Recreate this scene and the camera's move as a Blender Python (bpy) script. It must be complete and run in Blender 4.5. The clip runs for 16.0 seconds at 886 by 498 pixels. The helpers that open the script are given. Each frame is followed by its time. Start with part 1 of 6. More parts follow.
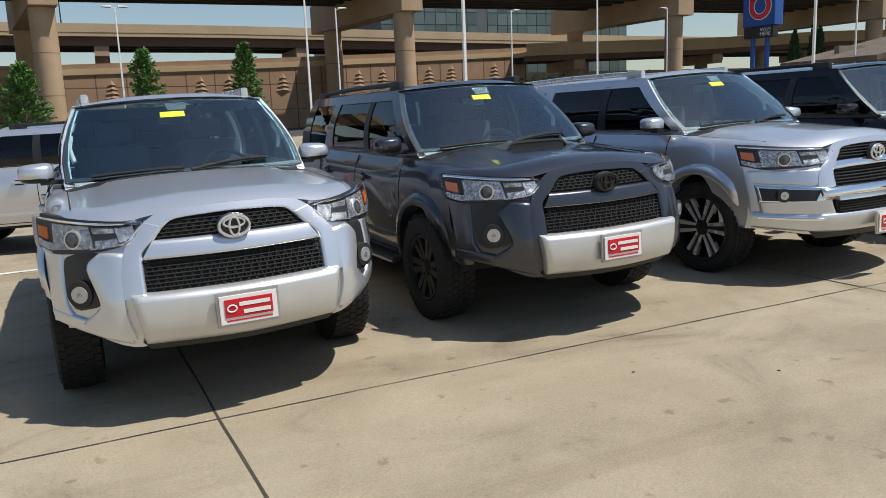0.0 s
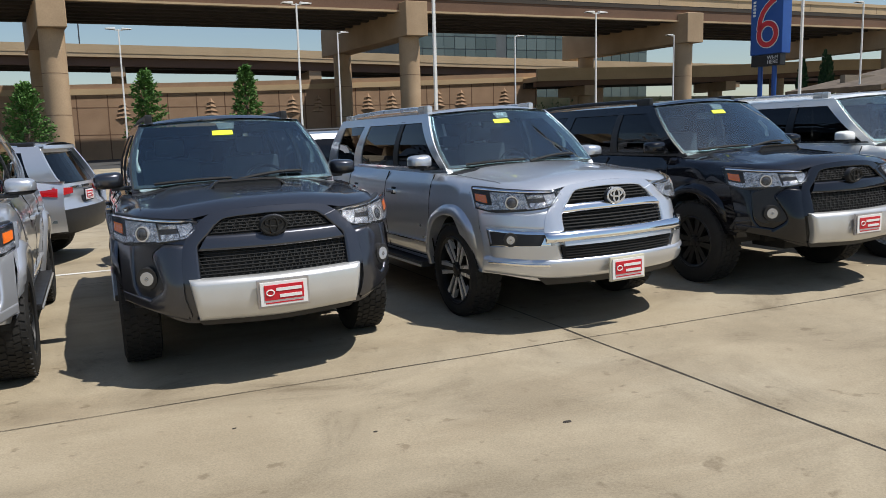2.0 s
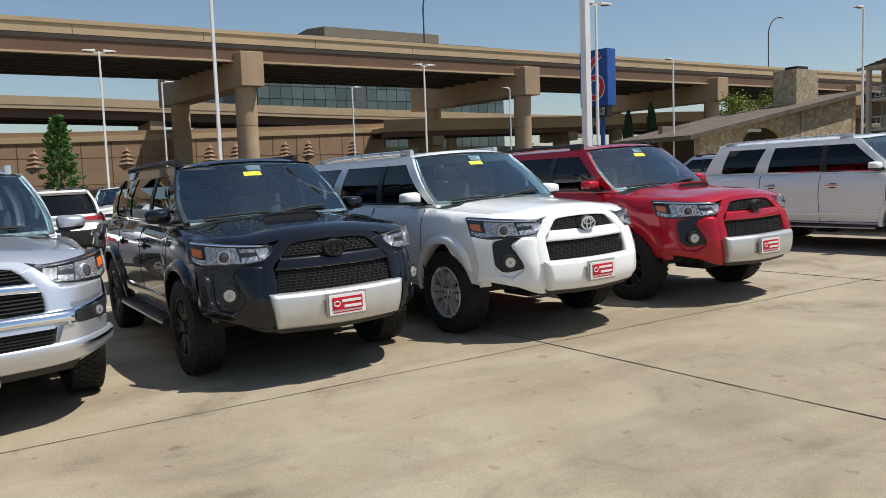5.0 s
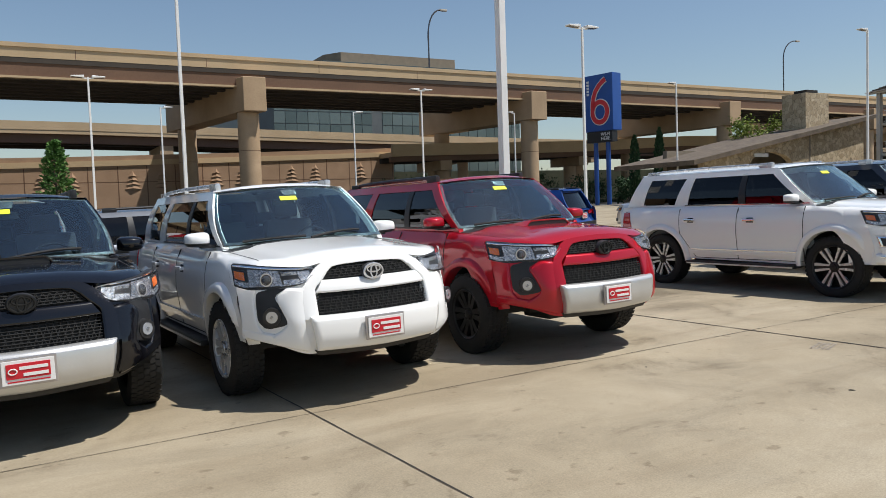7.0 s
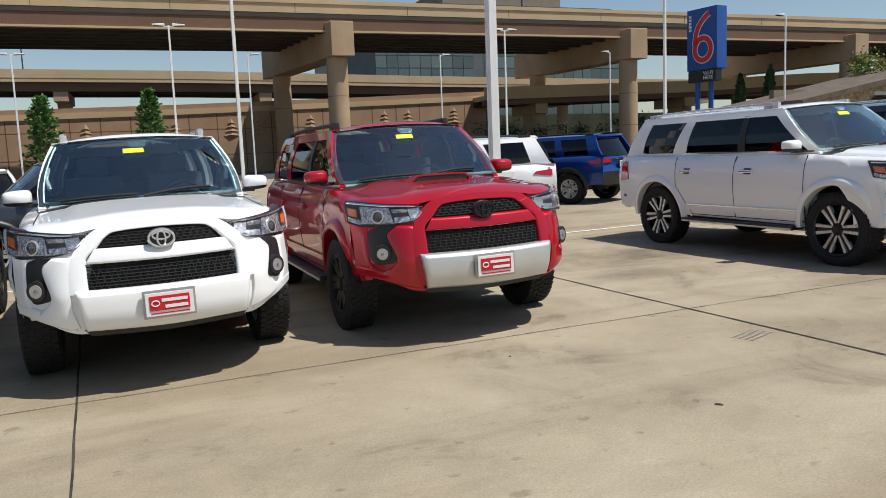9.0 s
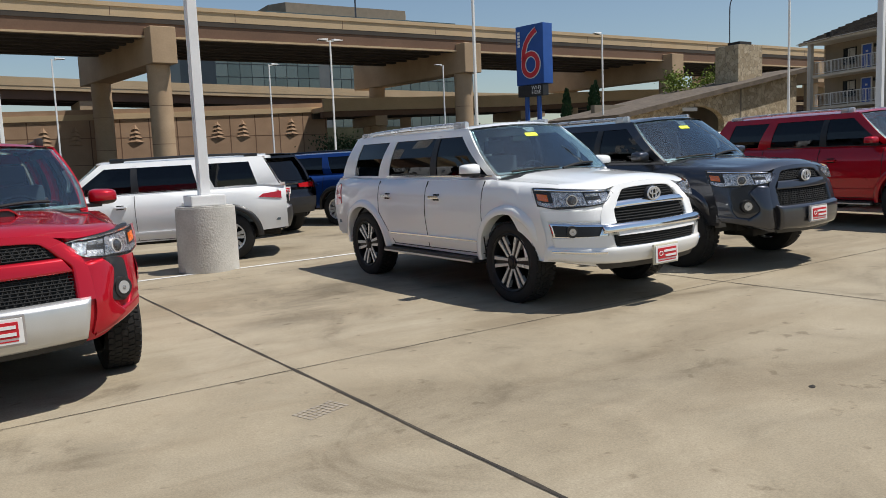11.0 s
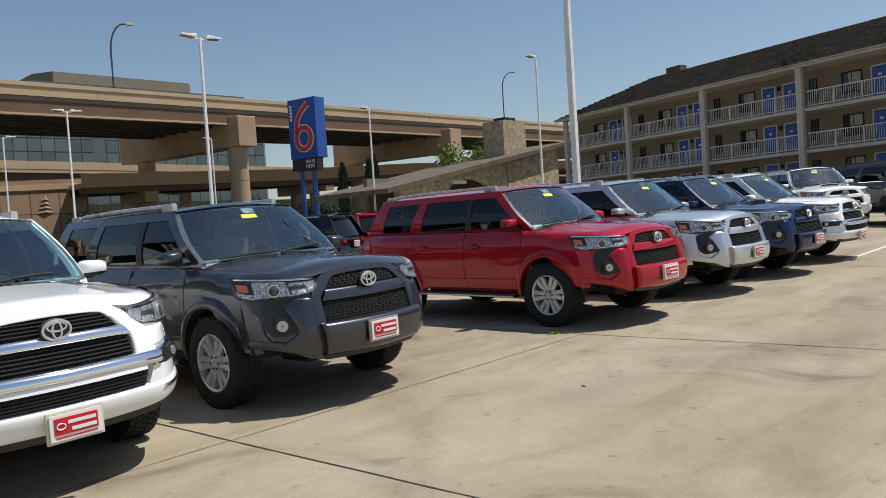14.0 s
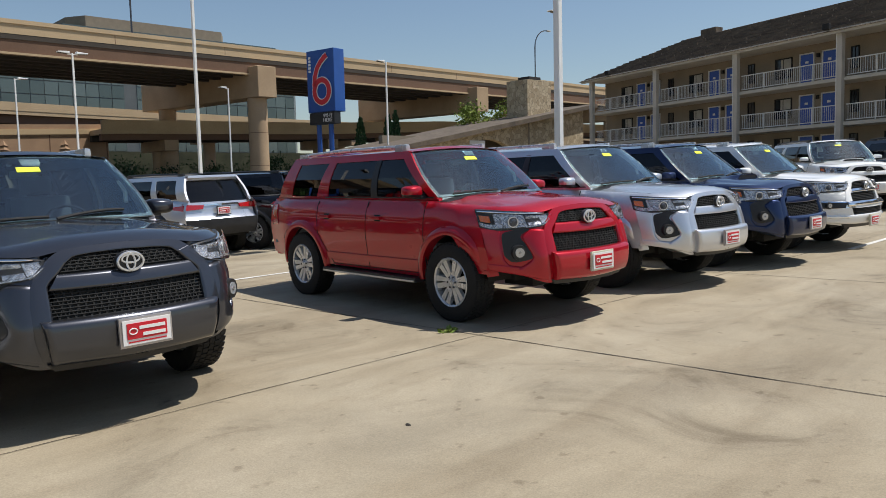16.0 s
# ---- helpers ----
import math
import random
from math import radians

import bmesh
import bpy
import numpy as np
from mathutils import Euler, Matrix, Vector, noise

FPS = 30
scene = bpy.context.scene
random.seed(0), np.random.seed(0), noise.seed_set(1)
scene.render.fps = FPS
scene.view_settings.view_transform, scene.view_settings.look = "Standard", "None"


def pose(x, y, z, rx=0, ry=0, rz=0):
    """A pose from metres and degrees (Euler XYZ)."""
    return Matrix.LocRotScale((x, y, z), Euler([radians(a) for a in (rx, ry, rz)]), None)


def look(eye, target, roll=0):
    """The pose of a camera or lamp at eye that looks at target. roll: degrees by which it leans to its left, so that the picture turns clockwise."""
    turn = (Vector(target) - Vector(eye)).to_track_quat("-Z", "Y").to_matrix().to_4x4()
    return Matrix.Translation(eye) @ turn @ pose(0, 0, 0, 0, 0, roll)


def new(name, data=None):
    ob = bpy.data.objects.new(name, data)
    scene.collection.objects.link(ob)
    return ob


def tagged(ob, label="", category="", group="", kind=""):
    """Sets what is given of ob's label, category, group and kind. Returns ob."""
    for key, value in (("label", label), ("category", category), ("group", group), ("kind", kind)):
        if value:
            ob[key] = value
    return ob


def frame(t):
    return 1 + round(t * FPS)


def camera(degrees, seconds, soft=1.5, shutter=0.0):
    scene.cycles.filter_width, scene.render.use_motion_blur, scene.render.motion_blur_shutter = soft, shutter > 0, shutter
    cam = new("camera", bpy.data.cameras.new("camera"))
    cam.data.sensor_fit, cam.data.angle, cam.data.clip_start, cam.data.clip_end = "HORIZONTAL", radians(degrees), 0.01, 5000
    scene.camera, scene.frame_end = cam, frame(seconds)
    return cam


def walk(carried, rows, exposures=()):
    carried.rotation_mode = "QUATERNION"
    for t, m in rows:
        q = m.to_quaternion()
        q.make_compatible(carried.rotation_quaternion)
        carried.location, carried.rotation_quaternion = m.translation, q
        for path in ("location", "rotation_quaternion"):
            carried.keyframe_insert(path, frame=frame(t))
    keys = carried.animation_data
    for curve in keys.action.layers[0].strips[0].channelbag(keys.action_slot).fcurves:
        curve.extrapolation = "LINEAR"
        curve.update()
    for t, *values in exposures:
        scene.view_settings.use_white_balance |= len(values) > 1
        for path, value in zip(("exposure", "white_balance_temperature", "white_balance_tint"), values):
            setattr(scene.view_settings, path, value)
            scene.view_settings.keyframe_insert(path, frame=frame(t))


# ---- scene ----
cam = camera(59.9, 16.0, soft=0.7)
PATH = [
    (0, (-0.052, 0.374, 1.559), (0.719, 2.187, 1.21), -2.3),
    (0.5, (0.447, 0.219, 1.536), (1.143, 2.058, 1.175), -2.5),
    (1, (0.978, 0.027, 1.556), (1.64, 1.889, 1.248), -2.5),
    (1.5, (1.571, -0.195, 1.591), (2.196, 1.68, 1.282), -2.6),
    (2, (2.2, -0.326, 1.599), (2.918, 1.518, 1.309), -1.5),
    (2.5, (2.815, -0.422, 1.58), (3.577, 1.405, 1.295), -0.7),
    (3, (3.375, -0.474, 1.601), (4.143, 1.351, 1.32), -0.6),
    (3.5, (3.99, -0.623, 1.609), (4.738, 1.218, 1.391), -0.9),
    (4, (4.603, -0.672, 1.629), (5.323, 1.17, 1.331), -1.9),
    (4.5, (5.23, -0.668, 1.645), (6.122, 1.105, 1.403), -2.0),
    (5, (5.783, -0.817, 1.644), (6.794, 0.9, 1.469), -2.1),
    (5.2, (6.004, -0.786, 1.664), (7.012, 0.933, 1.489), -2.1),
    (7.3, (8.418, -0.999, 1.705), (9.359, 0.763, 1.6), -1.7),
    (7.5, (8.663, -0.992, 1.686), (9.571, 0.785, 1.56), -1.4),
    (8, (9.248, -0.923, 1.652), (10.025, 0.91, 1.456), -1.7),
    (8.2, (9.465, -0.919, 1.667), (10.215, 0.921, 1.444), -1.6),
    (10.3, (11.972, -0.807, 1.705), (12.638, 1.062, 1.45), -3.0),
    (10.5, (12.176, -0.794, 1.691), (12.884, 1.059, 1.431), -2.8),
    (11, (12.792, -0.749, 1.756), (13.823, 0.95, 1.526), -2.3),
    (11.5, (13.413, -0.721, 1.805), (14.562, 0.909, 1.655), -2.3),
    (12, (14.002, -0.574, 1.843), (15.176, 1.041, 1.732), -2.8),
    (12.5, (14.582, -0.609, 1.859), (15.886, 0.907, 1.837), -4.7),
    (13, (15.234, -0.569, 1.873), (16.534, 0.95, 1.824), -4.5),
    (13.5, (15.823, -0.534, 1.895), (17.231, 0.885, 1.831), -3.5),
    (14, (16.473, -0.544, 1.87), (17.904, 0.85, 1.799), -3.7),
    (14.5, (17.072, -0.477, 1.862), (18.515, 0.905, 1.771), -2.8),
    (15, (17.658, -0.462, 1.833), (19.082, 0.939, 1.729), -0.8),
    (15.5, (18.268, -0.395, 1.841), (19.655, 1.04, 1.713), -0.9),
    (16, (18.819, -0.347, 1.87), (20.185, 1.104, 1.699), -1.4),
]
walk(cam, [(t, look(eye, target, roll)) for t, eye, target, roll in PATH],
     exposures=((0.0, 0.06), (5.0, 0.06), (8.0, 0.08), (10.5, -0.04), (12.5, -0.09), (14.0, -0.02), (16.0, 0.02)))

# ---------------------------------------------------------------- light
SUN_DIR = Vector((0.42, -0.30, 1.0)).normalized()      # from the ground towards the sun
elev = math.asin(SUN_DIR.z)
azim = math.atan2(SUN_DIR.x, SUN_DIR.y)
world = bpy.data.worlds.new("world")
scene.world = world
world.use_nodes = True
wn = world.node_tree.nodes
wl = world.node_tree.links
wn.clear()
sky = wn.new("ShaderNodeTexSky")
sky.sky_type = "NISHITA"
sky.sun_disc = False
sky.sun_elevation, sky.sun_rotation = elev, azim
sky.altitude, sky.air_density, sky.dust_density, sky.ozone_density = 150, 1.15, 0.7, 2.2
bg = wn.new("ShaderNodeBackground")
bg.inputs["Strength"].default_value = 0.094
wo = wn.new("ShaderNodeOutputWorld")
wl.new(sky.outputs[0], bg.inputs[0])
wl.new(bg.outputs[0], wo.inputs[0])
sun_data = bpy.data.lights.new("sun", "SUN")
sun_data.energy, sun_data.angle, sun_data.color = 4.75, radians(0.53), (1.0, 0.965, 0.91)
sun = new("sun", sun_data)
sun.matrix_world = look(SUN_DIR * 60, (0, 0, 0))


# ---------------------------------------------------------------- materials
def node_mat(name):
    m = bpy.data.materials.new(name)
    m.use_nodes = True
    nt = m.node_tree
    return m, nt.nodes, nt.links, nt.nodes["Principled BSDF"]


def noisy(name, c1, c2, rough=0.6, metal=0.0, scale=4.0, fine=60.0, bump=0.1, spec=0.5, rvar=0.1, coat=0.0):
    """A surface whose colour wanders between c1 and c2 at two scales, with a fine relief."""
    m, n, l, p = node_mat(name)
    co = n.new("ShaderNodeTexCoord")
    a = n.new("ShaderNodeTexNoise")
    a.inputs["Scale"].default_value, a.inputs["Detail"].default_value = scale, 6
    b = n.new("ShaderNodeTexNoise")
    b.inputs["Scale"].default_value, b.inputs["Detail"].default_value = fine, 4
    l.new(co.outputs["Object"], a.inputs["Vector"])
    l.new(co.outputs["Object"], b.inputs["Vector"])
    mixf = n.new("ShaderNodeMath")
    mixf.operation = "MULTIPLY_ADD"
    mixf.inputs[1].default_value = 0.35
    l.new(b.outputs["Fac"], mixf.inputs[0])
    sc = n.new("ShaderNodeMath")
    sc.operation = "MULTIPLY"
    sc.inputs[1].default_value = 0.65
    l.new(a.outputs["Fac"], sc.inputs[0])
    l.new(sc.outputs[0], mixf.inputs[2])
    r = n.new("ShaderNodeValToRGB")
    r.color_ramp.elements[0].position, r.color_ramp.elements[1].position = 0.35, 0.65
    r.color_ramp.elements[0].color, r.color_ramp.elements[1].color = (*c1, 1), (*c2, 1)
    l.new(mixf.outputs[0], r.inputs[0])
    l.new(r.outputs[0], p.inputs["Base Color"])
    rr = n.new("ShaderNodeMapRange")
    rr.inputs["To Min"].default_value, rr.inputs["To Max"].default_value = max(0.02, rough - rvar), min(1, rough + rvar)
    l.new(a.outputs["Fac"], rr.inputs["Value"])
    l.new(rr.outputs[0], p.inputs["Roughness"])
    p.inputs["Metallic"].default_value = metal
    p.inputs["Specular IOR Level"].default_value = spec
    p.inputs["Coat Weight"].default_value = coat
    if bump:
        bp = n.new("ShaderNodeBump")
        bp.inputs["Strength"].default_value, bp.inputs["Distance"].default_value = bump, 0.02
        l.new(b.outputs["Fac"], bp.inputs["Height"])
        l.new(bp.outputs[0], p.inputs["Normal"])
    return m


def plain(name, c, rough=0.5, metal=0.0, spec=0.5, coat=0.0):
    m, n, l, p = node_mat(name)
    p.inputs["Base Color"].default_value = (*c, 1)
    p.inputs["Roughness"].default_value, p.inputs["Metallic"].default_value = rough, metal
    p.inputs["Specular IOR Level"].default_value, p.inputs["Coat Weight"].default_value = spec, coat
    return m


def pane_mat(name, tint, ior=1.5, rough=0.0):
    """Clear or tinted glass for thin solid panes."""
    m, n, l, p = node_mat(name)
    p.inputs["Base Color"].default_value = (*tint, 1)
    p.inputs["Transmission Weight"].default_value = 1.0
    p.inputs["Roughness"].default_value, p.inputs["IOR"].default_value = rough, ior
    return m


def paint(name, c, metal, flake):
    """Car paint: a base with fine flakes under a clear coat."""
    m, n, l, p = node_mat(name)
    co = n.new("ShaderNodeTexCoord")
    v = n.new("ShaderNodeTexNoise")
    v.inputs["Scale"].default_value, v.inputs["Detail"].default_value = 900, 2
    l.new(co.outputs["Object"], v.inputs["Vector"])
    mix = n.new("ShaderNodeMix")
    mix.data_type = "RGBA"
    mix.inputs["A"].default_value = (*[x * (1 - flake) for x in c], 1)
    mix.inputs["B"].default_value = (*[min(1, x * (1 + flake)) for x in c], 1)
    l.new(v.outputs["Fac"], mix.inputs["Factor"])
    l.new(mix.outputs["Result"], p.inputs["Base Color"])
    d = n.new("ShaderNodeTexNoise")
    d.inputs["Scale"].default_value, d.inputs["Detail"].default_value = 3.0, 5
    l.new(co.outputs["Object"], d.inputs["Vector"])
    rr = n.new("ShaderNodeMapRange")
    rr.inputs["To Min"].default_value, rr.inputs["To Max"].default_value = 0.24, 0.36
    l.new(d.outputs["Fac"], rr.inputs["Value"])
    l.new(rr.outputs[0], p.inputs["Roughness"])
    p.inputs["Metallic"].default_value = metal
    p.inputs["Specular IOR Level"].default_value = 0.08
    p.inputs["Coat Weight"].default_value, p.inputs["Coat Roughness"].default_value = 1.0, 0.03
    return m


PAINT = {
    "silver": paint("silver_paint", (0.66, 0.68, 0.72), 0.70, 0.10),
    "grey": paint("grey_paint", (0.060, 0.062, 0.073), 0.75, 0.25),
    "black": paint("black_paint", (0.004, 0.004, 0.006), 0.0, 0.1),
    "white": paint("white_paint", (0.86, 0.86, 0.845), 0.0, 0.02),
    "red": paint("red_paint", (0.42, 0.006, 0.017), 0.22, 0.12),
    "navy": paint("navy_paint", (0.014, 0.026, 0.080), 0.5, 0.2),
    "blue": paint("blue_paint", (0.010, 0.055, 0.25), 0.35, 0.2),
    "slate": paint("slate_paint", (0.052, 0.058, 0.070), 0.5, 0.2),
}
M_BLACK = noisy("black_plastic", (0.012, 0.012, 0.013), (0.022, 0.022, 0.023), 0.45, 0, 8, 200, 0.05)
M_DARK = noisy("dark_underbody", (0.008, 0.008, 0.008), (0.02, 0.019, 0.018), 0.8, 0, 5, 60, 0.1)
M_RUBBER = noisy("tyre_rubber", (0.012, 0.012, 0.012), (0.024, 0.023, 0.022), 0.75, 0, 9, 120, 0.15, spec=0.3)
M_CHROME = plain("chrome", (0.90, 0.91, 0.93), 0.10, 1.0)
M_ALLOY = noisy("silver_alloy", (0.56, 0.57, 0.58), (0.64, 0.65, 0.66), 0.28, 0.55, 6, 150, 0.0)
M_MATTE_ALLOY = noisy("silver_skid_paint", (0.56, 0.56, 0.55), (0.63, 0.63, 0.62), 0.33, 0.55, 4, 200, 0.02, coat=0.5)
M_BLACK_ALLOY = noisy("black_alloy", (0.010, 0.010, 0.010), (0.018, 0.018, 0.018), 0.4, 0.3, 6, 150, 0.0)
M_SCREEN = pane_mat("windscreen_glass", (0.56, 0.80, 0.86), 1.85)
M_TINT = pane_mat("privacy_glass", (0.018, 0.020, 0.022), 1.5)
M_LENS = pane_mat("lamp_lens", (0.985, 0.99, 1.0), 1.22)
M_BADGE = plain("bright_badge", (0.66, 0.67, 0.69), 0.2, 0.6, coat=1.0)
M_FOGGLASS = plain("fog_glass", (0.50, 0.52, 0.55), 0.12, 0.5, coat=1.0)
M_LAMP = noisy("lamp_reflector", (0.16, 0.165, 0.175), (0.66, 0.67, 0.69), 0.18, 0.75, 40, 160, 0.3, coat=1.0)
M_LAMPGREY = plain("lamp_inner_grey", (0.10, 0.10, 0.11), 0.22, 0.6)
M_AMBER = plain("amber_reflector", (0.62, 0.13, 0.015), 0.15, 0.0, coat=1.0)
M_REDLAMP = plain("red_lamp", (0.45, 0.008, 0.012), 0.12, 0.0, coat=1.0)
M_SEAT = noisy("seat_cloth", (0.060, 0.070, 0.084), (0.095, 0.108, 0.124), 0.85, 0, 10, 200, 0.2)
M_DASH = noisy("dash_plastic", (0.085, 0.112, 0.128), (0.12, 0.15, 0.17), 0.7, 0, 10, 300, 0.1)
M_LINER = noisy("headliner", (0.30, 0.29, 0.28), (0.36, 0.35, 0.34), 0.9, 0, 6, 200, 0.05)
M_YELLOW = plain("yellow_sticker", (0.80, 0.86, 0.02), 0.6)
M_WHITE = noisy("white_enamel", (0.74, 0.74, 0.72), (0.82, 0.82, 0.80), 0.4, 0, 2, 60, 0.02)
M_PLATE = plain("plate_white", (0.80, 0.79, 0.77), 0.35)
M_PLATERED = plain("plate_red", (0.55, 0.012, 0.025), 0.35)
M_TAN = noisy("tan_concrete", (0.46, 0.335, 0.195), (0.57, 0.42, 0.255), 0.85, 0, 0.25, 8, 0.15)
M_BROWN = noisy("brown_concrete", (0.14, 0.077, 0.046), (0.19, 0.11, 0.068), 0.85, 0, 0.2, 6, 0.15)
M_PIER = noisy("pier_concrete", (0.37, 0.255, 0.15), (0.48, 0.34, 0.21), 0.85, 0, 0.4, 8, 0.15)
M_WALLBROWN = noisy("wall_panel_concrete", (0.33, 0.21, 0.13), (0.42, 0.275, 0.175), 0.9, 0, 0.6, 10, 0.2)
# near-black: the shade beneath the bridge decks is part of this colour
M_DECKSHADE = noisy("shaded_underside", (0.045, 0.037, 0.03), (0.075, 0.06, 0.047), 0.9, 0, 0.5, 8, 0.1)
M_PEDESTAL = noisy("pedestal_concrete", (0.42, 0.40, 0.36), (0.58, 0.56, 0.51), 0.85, 0, 2.5, 40, 0.3)

# ---------------------------------------------------------------- mesh helpers
S = 0.021                      # the lot rises by this much along x


def lot_z(x):
    return S * max(-40.0, min(x, 60.0))


def lot(x, y, turn=0.0):
    """A pose on the sloping lot."""
    return Matrix.Translation((x, y, lot_z(x))) @ Matrix.Rotation(-math.atan(S), 4, "Y") @ Matrix.Rotation(radians(turn), 4, "Z")


def link(name, bm, material, parent=None, label="", smooth=False):
    me = bpy.data.meshes.new(name)
    bm.to_mesh(me)
    bm.free()
    for mt in (material if isinstance(material, (list, tuple)) else [material]):
        me.materials.append(mt)
    if smooth:
        me.polygons.foreach_set("use_smooth", [True] * len(me.polygons))
        me.set_sharp_from_angle(angle=radians(smooth if smooth is not True else 38))
    ob = new(name, me)
    if parent:
        ob.parent = parent
    if label:
        ob["label"] = label
    return ob


part = link


def thing(name, m, label, category, group="", kind=""):
    ob = new(name)
    ob.matrix_world = m
    return tagged(ob, label, category, group, kind)


def box(bm, x0, x1, y0, y1, z0, z1, bevel=0.0, m=None, mat=0):
    r = bmesh.ops.create_cube(bm, size=1.0)
    vs = r["verts"]
    for v in vs:
        v.co = Vector(((x0 + x1) / 2 + v.co.x * (x1 - x0), (y0 + y1) / 2 + v.co.y * (y1 - y0), (z0 + z1) / 2 + v.co.z * (z1 - z0)))
    fs = set(f for v in vs for f in v.link_faces)
    if mat:
        for f in fs:
            f.material_index = mat
    if bevel:
        es = list(set(e for v in vs for e in v.link_edges))
        vs = list(set(v for f in bmesh.ops.bevel(bm, geom=es, offset=bevel, segments=2, affect="EDGES", profile=0.7)["faces"] for v in f.verts) | set(v for v in vs if v.is_valid))
    if m:
        bmesh.ops.transform(bm, matrix=m, verts=[v for v in vs if v.is_valid])
    return vs


def cyl(bm, p, q, r0, r1=None, seg=14, mat=0):
    p, q = Vector(p), Vector(q)
    d = q - p
    r = bmesh.ops.create_cone(bm, cap_ends=True, segments=seg, radius1=r0, radius2=r0 if r1 is None else r1, depth=d.length)
    bmesh.ops.transform(bm, matrix=Matrix.Translation((p + q) / 2) @ d.to_track_quat("Z", "Y").to_matrix().to_4x4(), verts=r["verts"])
    if mat:
        for f in set(f for v in r["verts"] for f in v.link_faces):
            f.material_index = mat
    return r["verts"]


def tube(bm, pts, r, seg=8, mat=0):
    """A bent round bar through the points."""
    pts = [Vector(p) for p in pts]
    rings = []
    for i, p in enumerate(pts):
        d = (pts[min(i + 1, len(pts) - 1)] - pts[max(i - 1, 0)]).normalized()
        q = d.to_track_quat("Z", "Y")
        rr = r[i] if isinstance(r, (list, tuple)) else r
        rings.append([bm.verts.new(p + q @ Vector((rr * math.cos(a), rr * math.sin(a), 0))) for a in [2 * math.pi * k / seg for k in range(seg)]])
    for a, b in zip(rings, rings[1:]):
        for k in range(seg):
            bm.faces.new((a[k], a[(k + 1) % seg], b[(k + 1) % seg], b[k])).material_index = mat
    bm.faces.new(rings[0][::-1]).material_index = mat
    bm.faces.new(rings[-1]).material_index = mat


def prism(bm, poly, axis, a, b, mat=0):
    """A polygon drawn in the plane across an axis ('x', 'y' or 'z') and drawn out from a to b."""
    def at(u, v, w):
        return {"x": (w, u, v), "y": (u, w, v), "z": (u, v, w)}[axis]
    lo = [bm.verts.new(at(u, v, a)) for u, v in poly]
    hi = [bm.verts.new(at(u, v, b)) for u, v in poly]
    n = len(poly)
    fs = [bm.faces.new(lo), bm.faces.new(hi[::-1])] + [bm.faces.new((lo[k], hi[k], hi[(k + 1) % n], lo[(k + 1) % n])) for k in range(n)]
    for f in fs:
        f.material_index = mat
    bmesh.ops.recalc_face_normals(bm, faces=fs)


# ---------------------------------------------------------------- ground
def stain_ramp(n, l, fac, dark):
    mr = n.new("ShaderNodeMapRange")
    mr.inputs["From Min"].default_value, mr.inputs["From Max"].default_value = 1.2, 2.1
    mr.inputs["To Min"].default_value, mr.inputs["To Max"].default_value = dark, 1.0
    l.new(fac, mr.inputs["Value"])
    cb = n.new("ShaderNodeCombineColor")
    for k in range(3):
        l.new(mr.outputs[0], cb.inputs[k])
    return cb.outputs[0]


